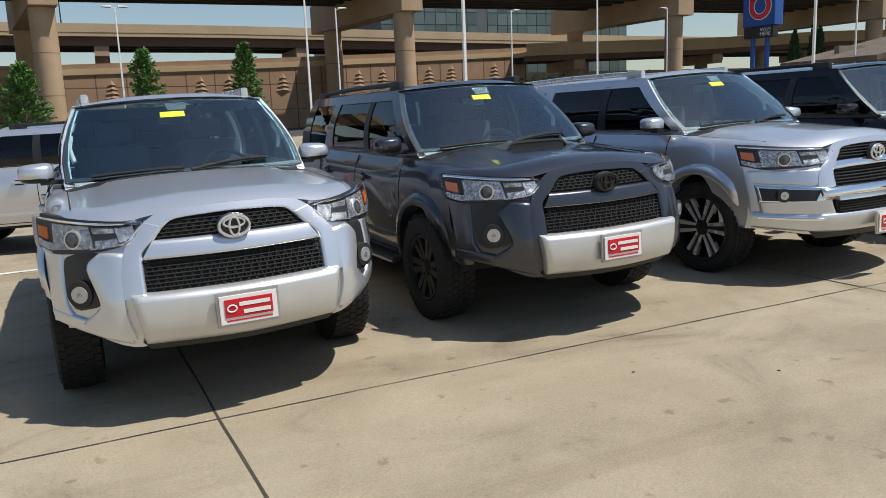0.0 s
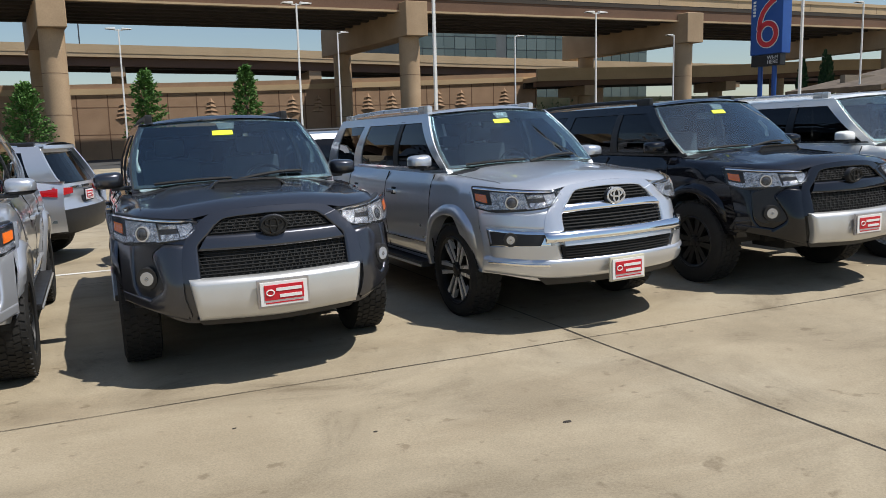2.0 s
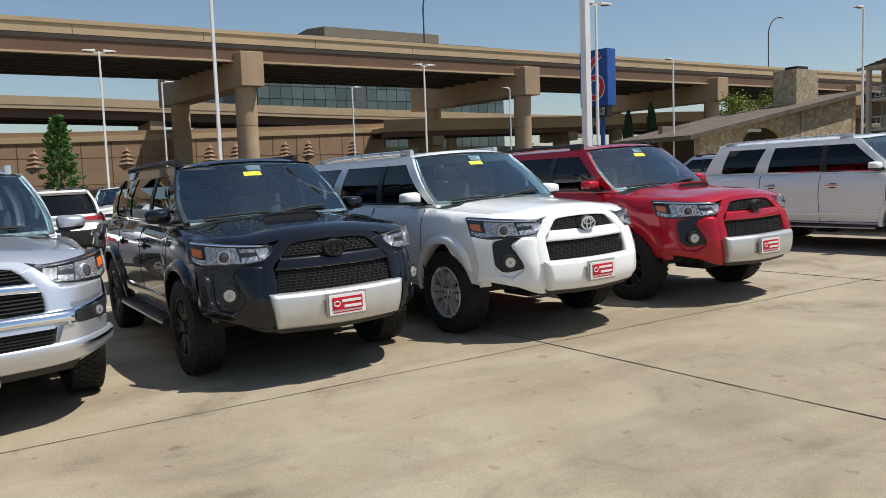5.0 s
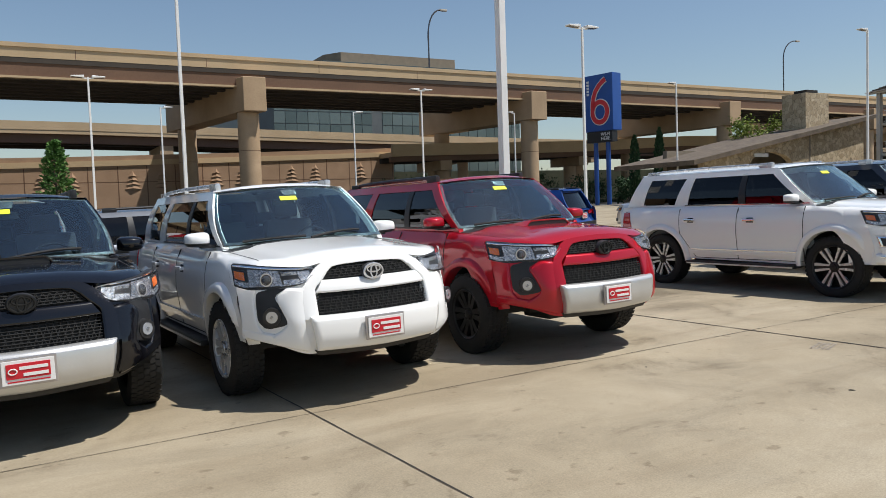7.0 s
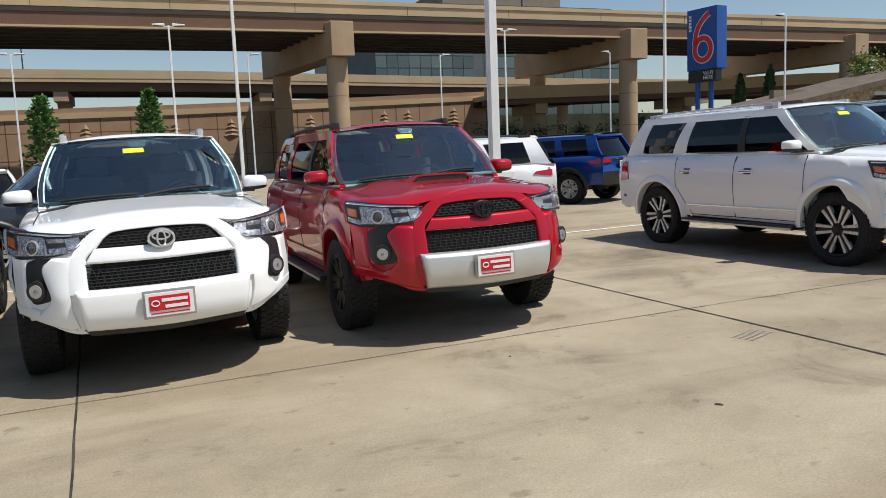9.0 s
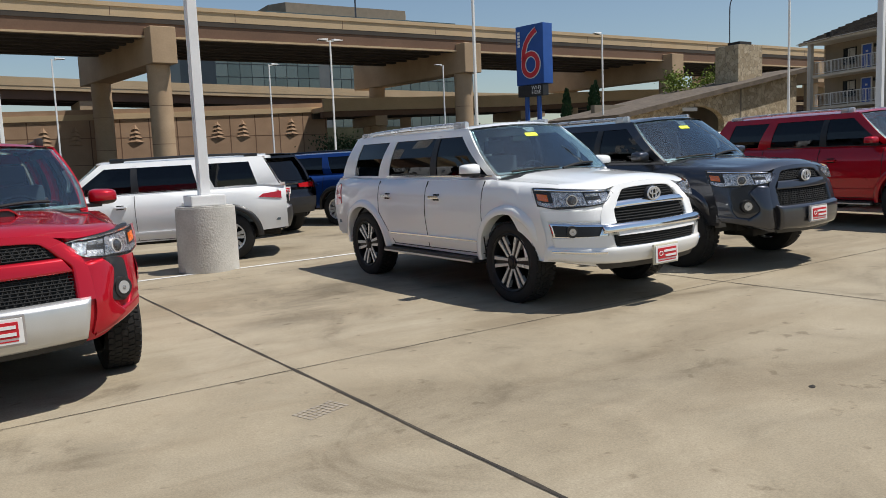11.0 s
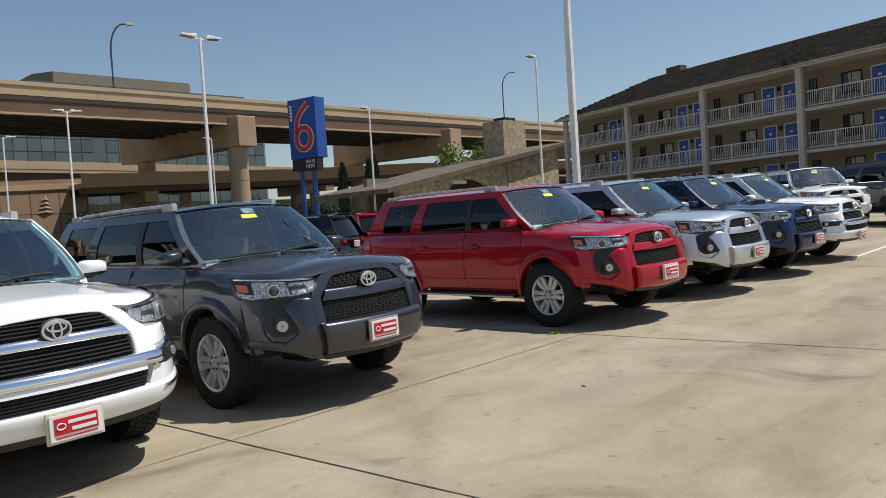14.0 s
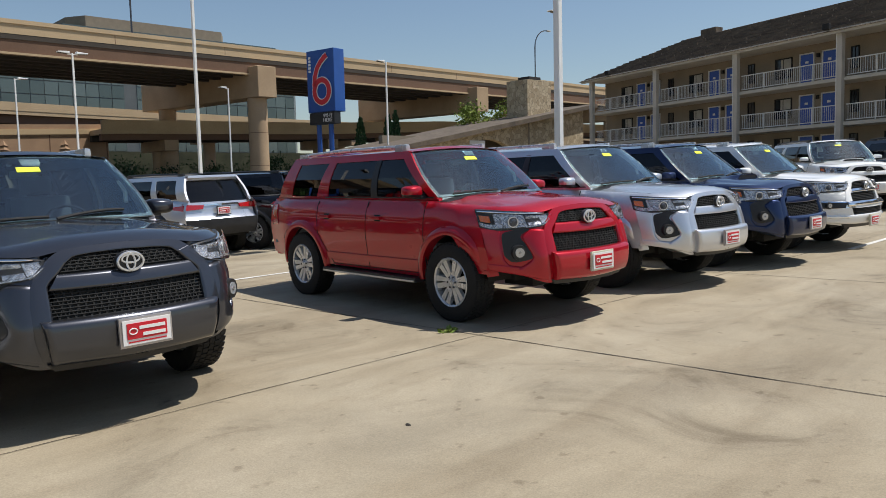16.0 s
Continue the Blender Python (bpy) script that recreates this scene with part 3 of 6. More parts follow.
def patch(bm, surf, quad, nu, nv, off, thick, bulge=0.0, mat=0, pillow=0.0):
    """A plate laid on a surface: quad gives its four corners in the surface's own u, v."""
    (a, b, c, d) = [Vector(p) for p in quad]
    top, bot = [], []
    us, vs_ = [i / nu for i in range(nu + 1)], [j / nv for j in range(nv + 1)]
    if pillow:
        lu = max((b - a).length, (c - d).length)
        lv = max((d - a).length, (c - b).length)
        eu, ev = min(0.3, 0.020 / lu), min(0.3, 0.020 / lv)
        us = sorted(set([0, eu * 0.35, eu, 1 - eu, 1 - eu * 0.35, 1] + [eu + (1 - 2 * eu) * i / nu for i in range(1, nu)]))
        vs_ = sorted(set([0, ev * 0.35, ev, 1 - ev, 1 - ev * 0.35, 1] + [ev + (1 - 2 * ev) * j / nv for j in range(1, nv)]))
        nu, nv = len(us) - 1, len(vs_) - 1
    for j in range(nv + 1):
        for i in range(nu + 1):
            s, t = us[i], vs_[j]
            q = a * (1 - s) * (1 - t) + b * s * (1 - t) + c * s * t + d * (1 - s) * t
            p, n = surf(q.x, q.y)
            o = off + bulge * 16 * s * (1 - s) * t * (1 - t)
            if pillow:
                du, dv = min(i, nu - i), min(j, nv - j)
                o -= pillow * ((1.0, 0.28, 0.0)[min(du, 2)] + (1.0, 0.28, 0.0)[min(dv, 2)])
            top.append(bm.verts.new(p + n * o))
            bot.append(bm.verts.new(p + n * (off - thick)))
    w = nu + 1
    fs = []
    for j in range(nv):
        for i in range(nu):
            k = j * w + i
            fs.append(bm.faces.new((top[k], top[k + 1], top[k + w + 1], top[k + w])))
            fs.append(bm.faces.new((bot[k], bot[k + w], bot[k + w + 1], bot[k + 1])))
    for i in range(nu):
        for k, g in ((i, 1), (nv * w + i, -1)):
            f = (top[k], bot[k], bot[k + 1], top[k + 1])
            fs.append(bm.faces.new(f if g > 0 else f[::-1]))
    for j in range(nv):
        for k, g in ((j * w, -1), (j * w + nu, 1)):
            f = (top[k], bot[k], bot[k + w], top[k + w])
            fs.append(bm.faces.new(f if g > 0 else f[::-1]))
    for f in fs:
        f.material_index = mat
    bmesh.ops.recalc_face_normals(bm, faces=fs)


def on_nose(x, z):
    e = 0.004
    n = Vector(((nose(x + e, z) - nose(x - e, z)) / (2 * e), -1, 0))
    return Vector((x, nose(x, z), z)), n.normalized()


def on_side(sgn):
    return lambda y, z: (Vector((sgn * flank(y, z), y, z)), Vector((sgn, 0, 0)))


def on_house(sgn):
    return lambda y, z: (Vector((sgn * house(y, z), y, z)), Vector((sgn, 0, 0)))


def screen_point(s, t):
    """Windscreen: s across from -1 to 1, t from foot to top."""
    z = 1.222 + 0.478 * t
    y = 1.28 + 0.58 * t
    return Vector((s * (house(y, z) - 0.004), y - 0.15 * (1 - s * s), z + 0.03 * (1 - s * s) * t)), Vector((0, -0.63, 0.77))


def tail_point(s, z):
    y = float(np.interp(z, [0.45, 0.62, 0.80, 0.84, 1.12, 1.70], [4.74, 4.80, 4.79, 4.73, 4.70, 4.42]))
    w = flank(min(y, 4.75), z) if z < 1.19 else house(y, z)
    return Vector((s * w, y - 0.10 * s * s, z)), Vector((0, 1, 0))


def hood_point(x, y):
    """The bonnet: x across, y back; it rolls down to the front edge of the nose."""
    z0, y0 = brow_z(x), nose(x, brow_z(x)) - 0.01
    u = max(0.0, min(1.0, (y - y0) / (1.27 - y0)))
    c = 1 - min(1, abs(x) / 0.80) ** 2.6
    swell = 0.020 * smooth01((0.60 - abs(x)) / 0.08)
    back = 1.172 + 0.052 * c + swell
    roll = min(1.0, u / 0.16)
    return Vector((x, y, z0 + (back - z0) * (0.40 * (1 - (1 - roll) ** 2) + 0.60 * u))), Vector((0, 0, 1))


def along(poly, n):
    """n + 1 points spread evenly along a rounded line through the given ones."""
    p = [Vector(q) for q in poly]
    if len(p) == 2:
        return [p[0].lerp(p[1], k / n) for k in range(n + 1)]
    q = [p[0] * 2 - p[1]] + p + [p[-1] * 2 - p[-2]]
    fine = []
    for i in range(1, len(q) - 2):
        a, b, c, d = q[i - 1:i + 3]
        for k in range(8):
            t = k / 8
            crv = 0.5 * (2 * b + (c - a) * t + (2 * a - 5 * b + 4 * c - d) * t * t + (3 * b - a - 3 * c + d) * t ** 3)
            fine.append(crv.lerp(b.lerp(c, t), 0.45))
    fine.append(p[-1])
    run = [0.0]
    for a, b in zip(fine, fine[1:]):
        run.append(run[-1] + (b - a).length)
    return [Vector((float(np.interp(run[-1] * k / n, run, [f.x for f in fine])), float(np.interp(run[-1] * k / n, run, [f.y for f in fine])))) for k in range(n + 1)]


def panel(bm, surf, lo, hi, nu, nv, off, thick, edges="", r=0.014, bulge=0.0):
    """A shaped plate on a surface between two lines; edges names the sides to be rounded: l(o), h(i), s(tart), e(nd)."""
    A, B = along(lo, 40), along(hi, 40)
    span_u = max((A[0] - A[-1]).length, (B[0] - B[-1]).length)
    span_v = max((p - q).length for p, q in zip(A, B))
    def stops(n, span, first, last):
        e = min(0.3, r / span)
        st = {k / n for k in range(n + 1)}
        if first:
            st = {v for v in st if v == 0 or v > e} | {0, 0.12 * e, 0.4 * e, e}
        if last:
            st = {v for v in st if v == 1 or v < 1 - e} | {1, 1 - 0.12 * e, 1 - 0.4 * e, 1 - e}
        return sorted(st), e
    us, eu = stops(nu, span_u, "s" in edges, "e" in edges)
    vs, ev = stops(nv, span_v, "l" in edges, "h" in edges)
    def fall(t, e):
        return 1 - math.sqrt(max(0.0, 1 - (1 - t / e) ** 2)) if t < e else 0.0
    top, bot = [], []
    for v in vs:
        for u in us:
            k = u * 40
            i = min(39, int(k))
            q = A[i].lerp(A[i + 1], k - i).lerp(B[i].lerp(B[i + 1], k - i), v)
            p, n = surf(q.x, q.y)
            d = max(fall(u, eu) if "s" in edges else 0, fall(1 - u, eu) if "e" in edges else 0, fall(v, ev) if "l" in edges else 0, fall(1 - v, ev) if "h" in edges else 0)
            top.append(bm.verts.new(p + n * (off - d * min(thick, r) + bulge * 4 * v * (1 - v))))
            bot.append(bm.verts.new(p + n * (off - thick)))
    w, h = len(us), len(vs)
    fs = []
    for j in range(h - 1):
        for i in range(w - 1):
            k = j * w + i
            fs.append(bm.faces.new((top[k], top[k + 1], top[k + w + 1], top[k + w])))
    rim = [i for i in range(w)] + [j * w + w - 1 for j in range(1, h)] + [(h - 1) * w + i for i in range(w - 2, -1, -1)] + [j * w for j in range(h - 2, 0, -1)]
    for a, b in zip(rim, rim[1:] + rim[:1]):
        fs.append(bm.faces.new((top[a], bot[a], bot[b], top[b])))
    bmesh.ops.recalc_face_normals(bm, faces=fs)
    if sum(f.calc_area() * f.normal.dot(surf(A[20].x, A[20].y)[1]) for f in fs) < 0:
        bmesh.ops.reverse_faces(bm, faces=fs)


def revolve(bm, prof, seg, mat=0, cap=False):
    """Turns a profile of (radius, x) about the x axis."""
    rings = [[bm.verts.new((x, r * math.cos(a), r * math.sin(a))) for a in [2 * math.pi * k / seg for k in range(seg)]] for r, x in prof]
    for p, q in zip(rings, rings[1:]):
        for k in range(seg):
            bm.faces.new((p[k], p[(k + 1) % seg], q[(k + 1) % seg], q[k])).material_index = mat
    if cap:
        bm.faces.new(rings[-1]).material_index = mat


WHEELS = {}


def wheel_meshes(style):
    """Tyre and rim parts; +x is the outer side."""
    if style in WHEELS:
        return WHEELS[style]
    big = style == "twin"
    rr = 0.284 if big else 0.245
    R = R_TYRE
    out = []
    bm = bmesh.new()
    revolve(bm, [(rr - 0.01, -0.10), (rr + 0.015, -0.118), (R - 0.05, -0.128), (R - 0.018, -0.112), (R - 0.005, -0.08), (R - 0.003, 0), (R - 0.005, 0.08), (R - 0.018, 0.112), (R - 0.05, 0.128), (rr + 0.015, 0.122), (rr + 0.004, 0.112), (rr - 0.01, 0.10)], 48)
    out.append(("tyre", bm, M_RUBBER, ""))
    bm = bmesh.new()
    n = 46
    for k in range(n):
        a = 2 * math.pi * k / n
        for j, x in enumerate((-0.092, -0.046, 0.0, 0.046, 0.092)):
            aa = a + (0.5 if j % 2 else 0) * 2 * math.pi / n
            m = Matrix.Rotation(aa, 4, "X") @ Matrix.Translation((x, 0, R - (0.006 if abs(x) > 0.08 else 0.002))) @ Matrix.Rotation((0.22 if not big else 0) * (1 if j % 2 else -1), 4, "Z")
            box(bm, -0.020, 0.020, -0.020, 0.020, -0.006, 0.005, m=m)
    out.append(("tread", bm, M_RUBBER, ""))
    rim = M_BLACK_ALLOY if style in ("black", "twin") else M_ALLOY
    bm = bmesh.new()
    revolve(bm, [(rr - 0.012, -0.10), (rr - 0.02, 0.06), (rr - 0.012, 0.098), (rr + 0.003, 0.114), (rr - 0.004, 0.120), (rr - 0.02, 0.110), (rr - 0.026, 0.07)], 48)
    out.append(("rim", bm, M_ALLOY if style == "six" else M_BLACK_ALLOY, ""))
    bm = bmesh.new()
    revolve(bm, [(rr - 0.02, -0.02), (0.05, -0.02)], 32, cap=True)
    out.append(("brake_disc", bm, M_DARK, ""))
    bm = bmesh.new()
    for k in range(6):
        for t in ((-0.075, 0.075) if big else (-0.045, 0.045)):
            m = Matrix.Rotation(2 * math.pi * k / 6 + 0.2, 4, "X")
            w0, w1 = (0.013, 0.021) if big else (0.024, 0.034)
            off0, off1 = (t * 0.30, t * 0.56) if big else (t * 0.4, t * 0.95)
            vs = []
            for r, o, w, xx in ((0.05, off0, w0, 0.088), (rr - 0.016, off1, w1, 0.104)):
                vs.append([bm.verts.new(m @ Vector((x, o + dy, r))) for x, dy in ((xx - 0.035, -w), (xx, -w * 0.85), (xx, w * 0.85), (xx - 0.035, w))])
            for i in range(3):
                bm.faces.new((vs[0][i], vs[0][i + 1], vs[1][i + 1], vs[1][i]))
    bmesh.ops.recalc_face_normals(bm, faces=bm.faces)
    out.append(("spoke_star", bm, M_BLACK_ALLOY if style == "black" else M_ALLOY, ""))
    if big:
        bm = bmesh.new()
        for k in range(6):
            m = Matrix.Rotation(2 * math.pi * k / 6 + 0.2, 4, "X")
            box(bm, 0.05, 0.085, -0.05, 0.05, 0.05, rr - 0.02, m=m)
        out.append(("spoke_web", bm, M_BLACK_ALLOY, ""))
    bm = bmesh.new()
    revolve(bm, [(0.072, 0.06), (0.066, 0.092), (0.040, 0.100), (0.036, 0.108), (0.03, 0.110)], 24, cap=True)
    out.append(("hub_cap", bm, rim, ""))
    bm = bmesh.new()
    for k in range(6):
        a = 2 * math.pi * k / 6 + 0.72
        cyl(bm, (0.085, 0.055 * math.cos(a), 0.055 * math.sin(a)), (0.106, 0.055 * math.cos(a), 0.055 * math.sin(a)), 0.010, seg=6)
    out.append(("nut_ring", bm, M_BLACK_ALLOY if style != "six" else M_LAMPGREY, ""))
    made = []
    for nm, b, mt, lb in out:
        me = bpy.data.meshes.new(nm)
        b.to_mesh(me)
        b.free()
        me.materials.append(mt)
        if nm in ("tyre", "rim", "hub_cap"):
            me.polygons.foreach_set("use_smooth", [True] * len(me.polygons))
            me.set_sharp_from_angle(angle=radians(35))
        made.append((nm, me))
    WHEELS[style] = made
    return made


def add_wheels(root, style, track):
    for y in (Y_FRONT, Y_REAR):
        for sgn in (1, -1):
            w = new("wheel")
            w.parent = root
            w.matrix_local = Matrix.Translation((sgn * track, y, R_TYRE - 0.004)) @ Matrix.Rotation(0 if sgn > 0 else math.pi, 4, "Z") @ Matrix.Rotation(0.4 * y, 4, "X")
            for nm, me in wheel_meshes(style):
                o = new(nm, me)
                o.parent = w


def ellipse_ring(bm, c, rx, rz, r, seg=28, mat=0):
    c = Vector(c)
    rings = []
    for k in range(seg):
        a = 2 * math.pi * k / seg
        n = Vector((math.cos(a), 0, math.sin(a)))
        p = c + Vector((rx * math.cos(a), 0, rz * math.sin(a)))
        rings.append([bm.verts.new(p + n * r * math.cos(b) + Vector((0, -1, 0)) * r * math.sin(b)) for b in [2 * math.pi * j / 6 for j in range(6)]])
    for k in range(seg):
        for j in range(6):
            bm.faces.new((rings[k][j], rings[k][(j + 1) % 6], rings[(k + 1) % seg][(j + 1) % 6], rings[(k + 1) % seg][j])).material_index = mat


def dealer_plate(root, x, y, z, frame_mat, back=False):
    g = -1 if not back else 1
    bm = bmesh.new()
    box(bm, x - 0.165, x + 0.165, y - 0.008, y + 0.012, z - 0.092, z + 0.092, 0.006)
    pl = part("licence_plate", bm, frame_mat, root, "dealer plate in a thin frame")
    bm = bmesh.new()
    box(bm, x - 0.150, x + 0.150, y + g * 0.014 - 0.004, y + g * 0.014 + 0.004, z - 0.076, z + 0.076, 0.003)
    part("plate_face", bm, M_PLATE, pl)
    bm = bmesh.new()
    box(bm, x - 0.125, x + 0.125, y + g * 0.020 - 0.003, y + g * 0.020 + 0.003, z - 0.040, z + 0.056, 0.0025)
    part("plate_panel", bm, M_PLATERED, pl)
    for zz, x0, x1 in ((z + 0.026, x - 0.05, x + 0.112), (z - 0.016, x - 0.03, x + 0.112)):
        bm = bmesh.new()
        box(bm, x0, x1, y + g * 0.0245 - 0.0015, y + g * 0.0245 + 0.0015, zz - 0.010, zz + 0.010)
        part("plate_bar", bm, M_PLATE, pl)
    bm = bmesh.new()
    ellipse_ring(bm, (x - 0.088, y + g * 0.0245, z + 0.008), 0.024, 0.018, 0.004, 14)
    part("plate_ring", bm, M_PLATE, pl)
    bm = bmesh.new()
    box(bm, x - 0.12, x + 0.12, y + g * 0.0185 - 0.001, y + g * 0.0185 + 0.001, z - 0.062, z - 0.054)
    part("plate_line", bm, M_PLATERED, pl)


def suv(m, colour, trim, label, scoop=False, wheels="six", emblem="chrome", valance=None, group="row of parked suvs", plate_frame=None, rails="silver", kind="suv"):
    """A boxy five-door off-road wagon. trim: 'sport' with the tall grille, 'limited' with the chrome bar, 'cross' a rounder crossover."""
    root = thing({"suv": "suv", "cross": "crossover"}[kind], m, label, "car", group)
    PT = PAINT[colour]
    B = PT
    cross = trim == "cross"
    # ---- lower body, lofted from nose to tail with the wheel arches left open
    arch_r = 0.462
    def low(y):
        z = float(np.interp(y, [0.3, 0.49, 0.9, 1.3, 3.3, 4.2, 4.8], [0.44, 0.42, 0.40, 0.40, 0.42, 0.46, 0.50] if trim == "limited" else [0.50, 0.50, 0.40, 0.40, 0.42, 0.46, 0.50]))
        for yc in (Y_FRONT, Y_REAR):
            d = abs(y - yc)
            if d < arch_r:
                z = max(z, R_TYRE + 0.01 + math.sqrt(arch_r ** 2 - d ** 2))
        return z
    ys = sorted(set([0.0, 0.02, 0.05, 0.09, 0.14, 0.19, 0.25, 0.32, 0.40, 0.45] + [Y_FRONT + arch_r * math.sin(radians(a)) for a in range(-90, 91, 10)] + [Y_REAR + arch_r * math.sin(radians(a)) for a in range(-90, 91, 10)] + [1.55, 1.9, 2.3, 2.7, 3.0, 3.2, 4.28, 4.4, 4.5, 4.6, 4.68, 4.735]))
    bm = bmesh.new()
    rows = []
    NS = 9
    for y in ys:
        row = []
        zt = rail_z(y)
        zl = min(low(y), zt - 0.06)
        fade = 1 - smooth01((y) / 1.15)
        for j in range(NS):
            t = j / (NS - 1)
            z = zl + (zt - zl) * t
            x = flank(y, z) if j < NS - 1 else flank(y, z) - 0.015
            yy = y + fade * nose(0.915, z) * 0.99
            row.append((x, yy, z))
        for x in (0.80, 0.74, 0.66, 0.59, 0.54, 0.48, 0.40, 0.28, 0.14, 0.0):
            yy = y + fade * (nose(x, brow_z(x)) - 0.010)
            p = hood_point(x, yy)[0]
            row.append((x, yy, p.z if y < 1.3 else zt + 0.004))
        rows.append(row)
    nv = len(rows[0])
    for sgn in (1, -1):
        grid = [[bm.verts.new((sgn * x, y, z)) for x, y, z in r] for r in rows]
        for i in range(len(grid) - 1):
            for j in range(nv - 1):
                if j >= NS - 1 and ys[i] > 1.29:
                    if j > NS - 1:
                        continue
                f = (grid[i][j], grid[i + 1][j], grid[i + 1][j + 1], grid[i][j + 1])
                bm.faces.new(f if sgn < 0 else f[::-1])
    bmesh.ops.remove_doubles(bm, verts=bm.verts, dist=0.0008)
    bmesh.ops.recalc_face_normals(bm, faces=bm.faces)
    part("body", bm, PT, root, smooth=50)
    # ---- nose skin, set back behind the grille and the headlights
    bm = bmesh.new()
    nx, nz = 72, 30
    g = [[None] * (nx + 1) for _ in range(nz + 1)]
    for j in range(nz + 1):
        for i in range(nx + 1):
            x = -0.922 + 1.844 * i / nx
            z0 = 0.395 + 0.045 * smooth01((abs(x) - 0.60) / 0.3) if trim == "limited" else 0.415 + 0.12 * smooth01((abs(x) - 0.52) / 0.36)
            zz = z0 + (brow_z(x) + 0.002 - z0) * j / nz
            sink = 0.045 * smooth01((0.50 - abs(x)) / 0.06) * smooth01((zz - 0.66) / 0.05) * smooth01((1.09 - zz) / 0.03) if not cross else 0.0
            g[j][i] = bm.verts.new((x, nose(x, zz) + 0.004 + sink, zz))
    for j in range(nz):
        for i in range(nx):
            bm.faces.new((g[j][i], g[j][i + 1], g[j + 1][i + 1], g[j + 1][i]))
    # roll the lower edge under
    for i in range(nx):
        a, b = g[0][i], g[0][i + 1]
        c = bm.verts.new((a.co.x * 0.97, a.co.y + 0.20, a.co.z + 0.015))
        d = bm.verts.new((b.co.x * 0.97, b.co.y + 0.20, b.co.z + 0.015))
        bm.faces.new((a, c, d, b))
    bmesh.ops.remove_doubles(bm, verts=bm.verts, dist=0.0005)
    bmesh.ops.recalc_face_normals(bm, faces=bm.faces)
    part("front_bumper", bm, PT, root, smooth=60)

    def plate(name, lo, hi, mt, off, thick, nu=16, nv=6, edges="", r=0.014, bulge=0.0, lab="", parent=None, flip=False):
        """A shaped plate on the nose; flip lays a second one on the other side."""
        made = None
        for sg in ((1, -1) if flip else (1,)):
            b = bmesh.new()
            panel(b, on_nose, [(sg * x, z) for x, z in lo], [(sg * x, z) for x, z in hi], nu, nv, off, thick, edges, r, bulge)
            made = part(name, b, mt, parent or root, lab, smooth=50)
        return made

    def span(*half):
        """A line across the whole nose from its half."""
        return [(-x, z) for x, z in half[::-1] if x] + list(half)

    def slats(zs, half, h, off, parent, name="mesh_insert", lean=0):
        b = bmesh.new()
        for z in zs:
            w = half(z)
            patch(b, on_nose, [(-w, z), (w, z), (w, z + h), (-w, z + h)], 14, 1, off, 0.018)
        if lean:
            z0, z1 = zs[0], zs[-1]
            for k in range(-lean, lean + 1):
                for sg in (-1, 1):
                    x = k * 0.92 / (2 * lean + 1)
                    patch(b, on_nose, [(x - 0.003, z0), (x + 0.003, z0), (x + 0.003 + sg * 0.055, z1), (x - 0.003 + sg * 0.055, z1)], 1, 4, off - 0.004, 0.012)
        part(name, b, M_DARK, parent)
    # upper arch of the grille, the same on both trims
    ARCH_IN = ((0.0, 1.072), (0.20, 1.067), (0.300, 1.056), (0.345, 1.025))
    ARCH_OUT = ((0.0, 1.121), (0.24, 1.113), (0.375, 1.096), (0.440, 1.056))
    if trim == "sport":
        gr = plate("grille", span((0.0, 0.69), (0.49, 0.69)), span((0.0, 1.08), (0.37, 1.08)), M_DARK, -0.020, 0.02, 14, 8, lab="black honeycomb grille")
        slats([0.700 + 0.021 * k for k in range(9)], lambda z: 0.485, 0.004, -0.004, gr, lean=10)
        slats([0.972 + 0.019 * k for k in range(6)], lambda z: 0.40 - 0.9 * (z - 0.96), 0.004, -0.004, gr, lean=10)
        plate("hood_lip", span(*ARCH_IN), span(*ARCH_OUT), B, 0.010, 0.05, 28, 4, "l", 0.012)
        plate("grille_bar", span((0.0, 0.862), (0.30, 0.865), (0.475, 0.868)), span((0.0, 0.960), (0.24, 0.960), (0.41, 0.962)), B, 0.020, 0.06, 24, 5, "lh", 0.018, 0.006)
        plate("grille_frame", [(0.345, 1.025), (0.40, 0.965), (0.468, 0.90), (0.474, 0.80), (0.474, 0.685)], [(0.440, 1.056), (0.515, 0.985), (0.560, 0.90), (0.575, 0.80), (0.580, 0.685)], B, 0.018, 0.06, 22, 6, "l", 0.018, 0.004, flip=True)
        vm = valance or PT
        plate("valance", span((0.0, 0.425), (0.50, 0.440)), span((0.0, 0.700), (0.545, 0.705)), vm, 0.072, 0.10, 22, 8, "lhse", 0.034, 0.008, lab="" if vm is PT else "satin silver lower bumper panel")
        plate("skid_lip", span((0.0, 0.385), (0.48, 0.40)), span((0.0, 0.430), (0.52, 0.445)), M_BLACK, 0.015, 0.06, 14, 2)
        POCKET_IN = [(0.785, 0.620), (0.690, 0.655), (0.690, 0.745), (0.735, 0.820), (0.735, 0.868), (0.665, 0.922)]
        POCKET_OUT = [(0.812, 0.625), (0.842, 0.675), (0.842, 0.760), (0.838, 0.840), (0.825, 0.890), (0.755, 0.920)]
        plate("fog_pocket", POCKET_IN, POCKET_OUT, M_BLACK, 0.003, 0.012, 16, 5, lab="black fog lamp pocket", flip=True)
        plate("bumper_cheek", [(0.545, 0.460), (0.578, 0.60), (0.576, 0.80), (0.555, 0.915)], [(0.785, 0.560), (0.690, 0.660), (0.735, 0.850), (0.660, 0.928)], B, 0.018, 0.05, 18, 8, "he", 0.024, 0.010, flip=True)
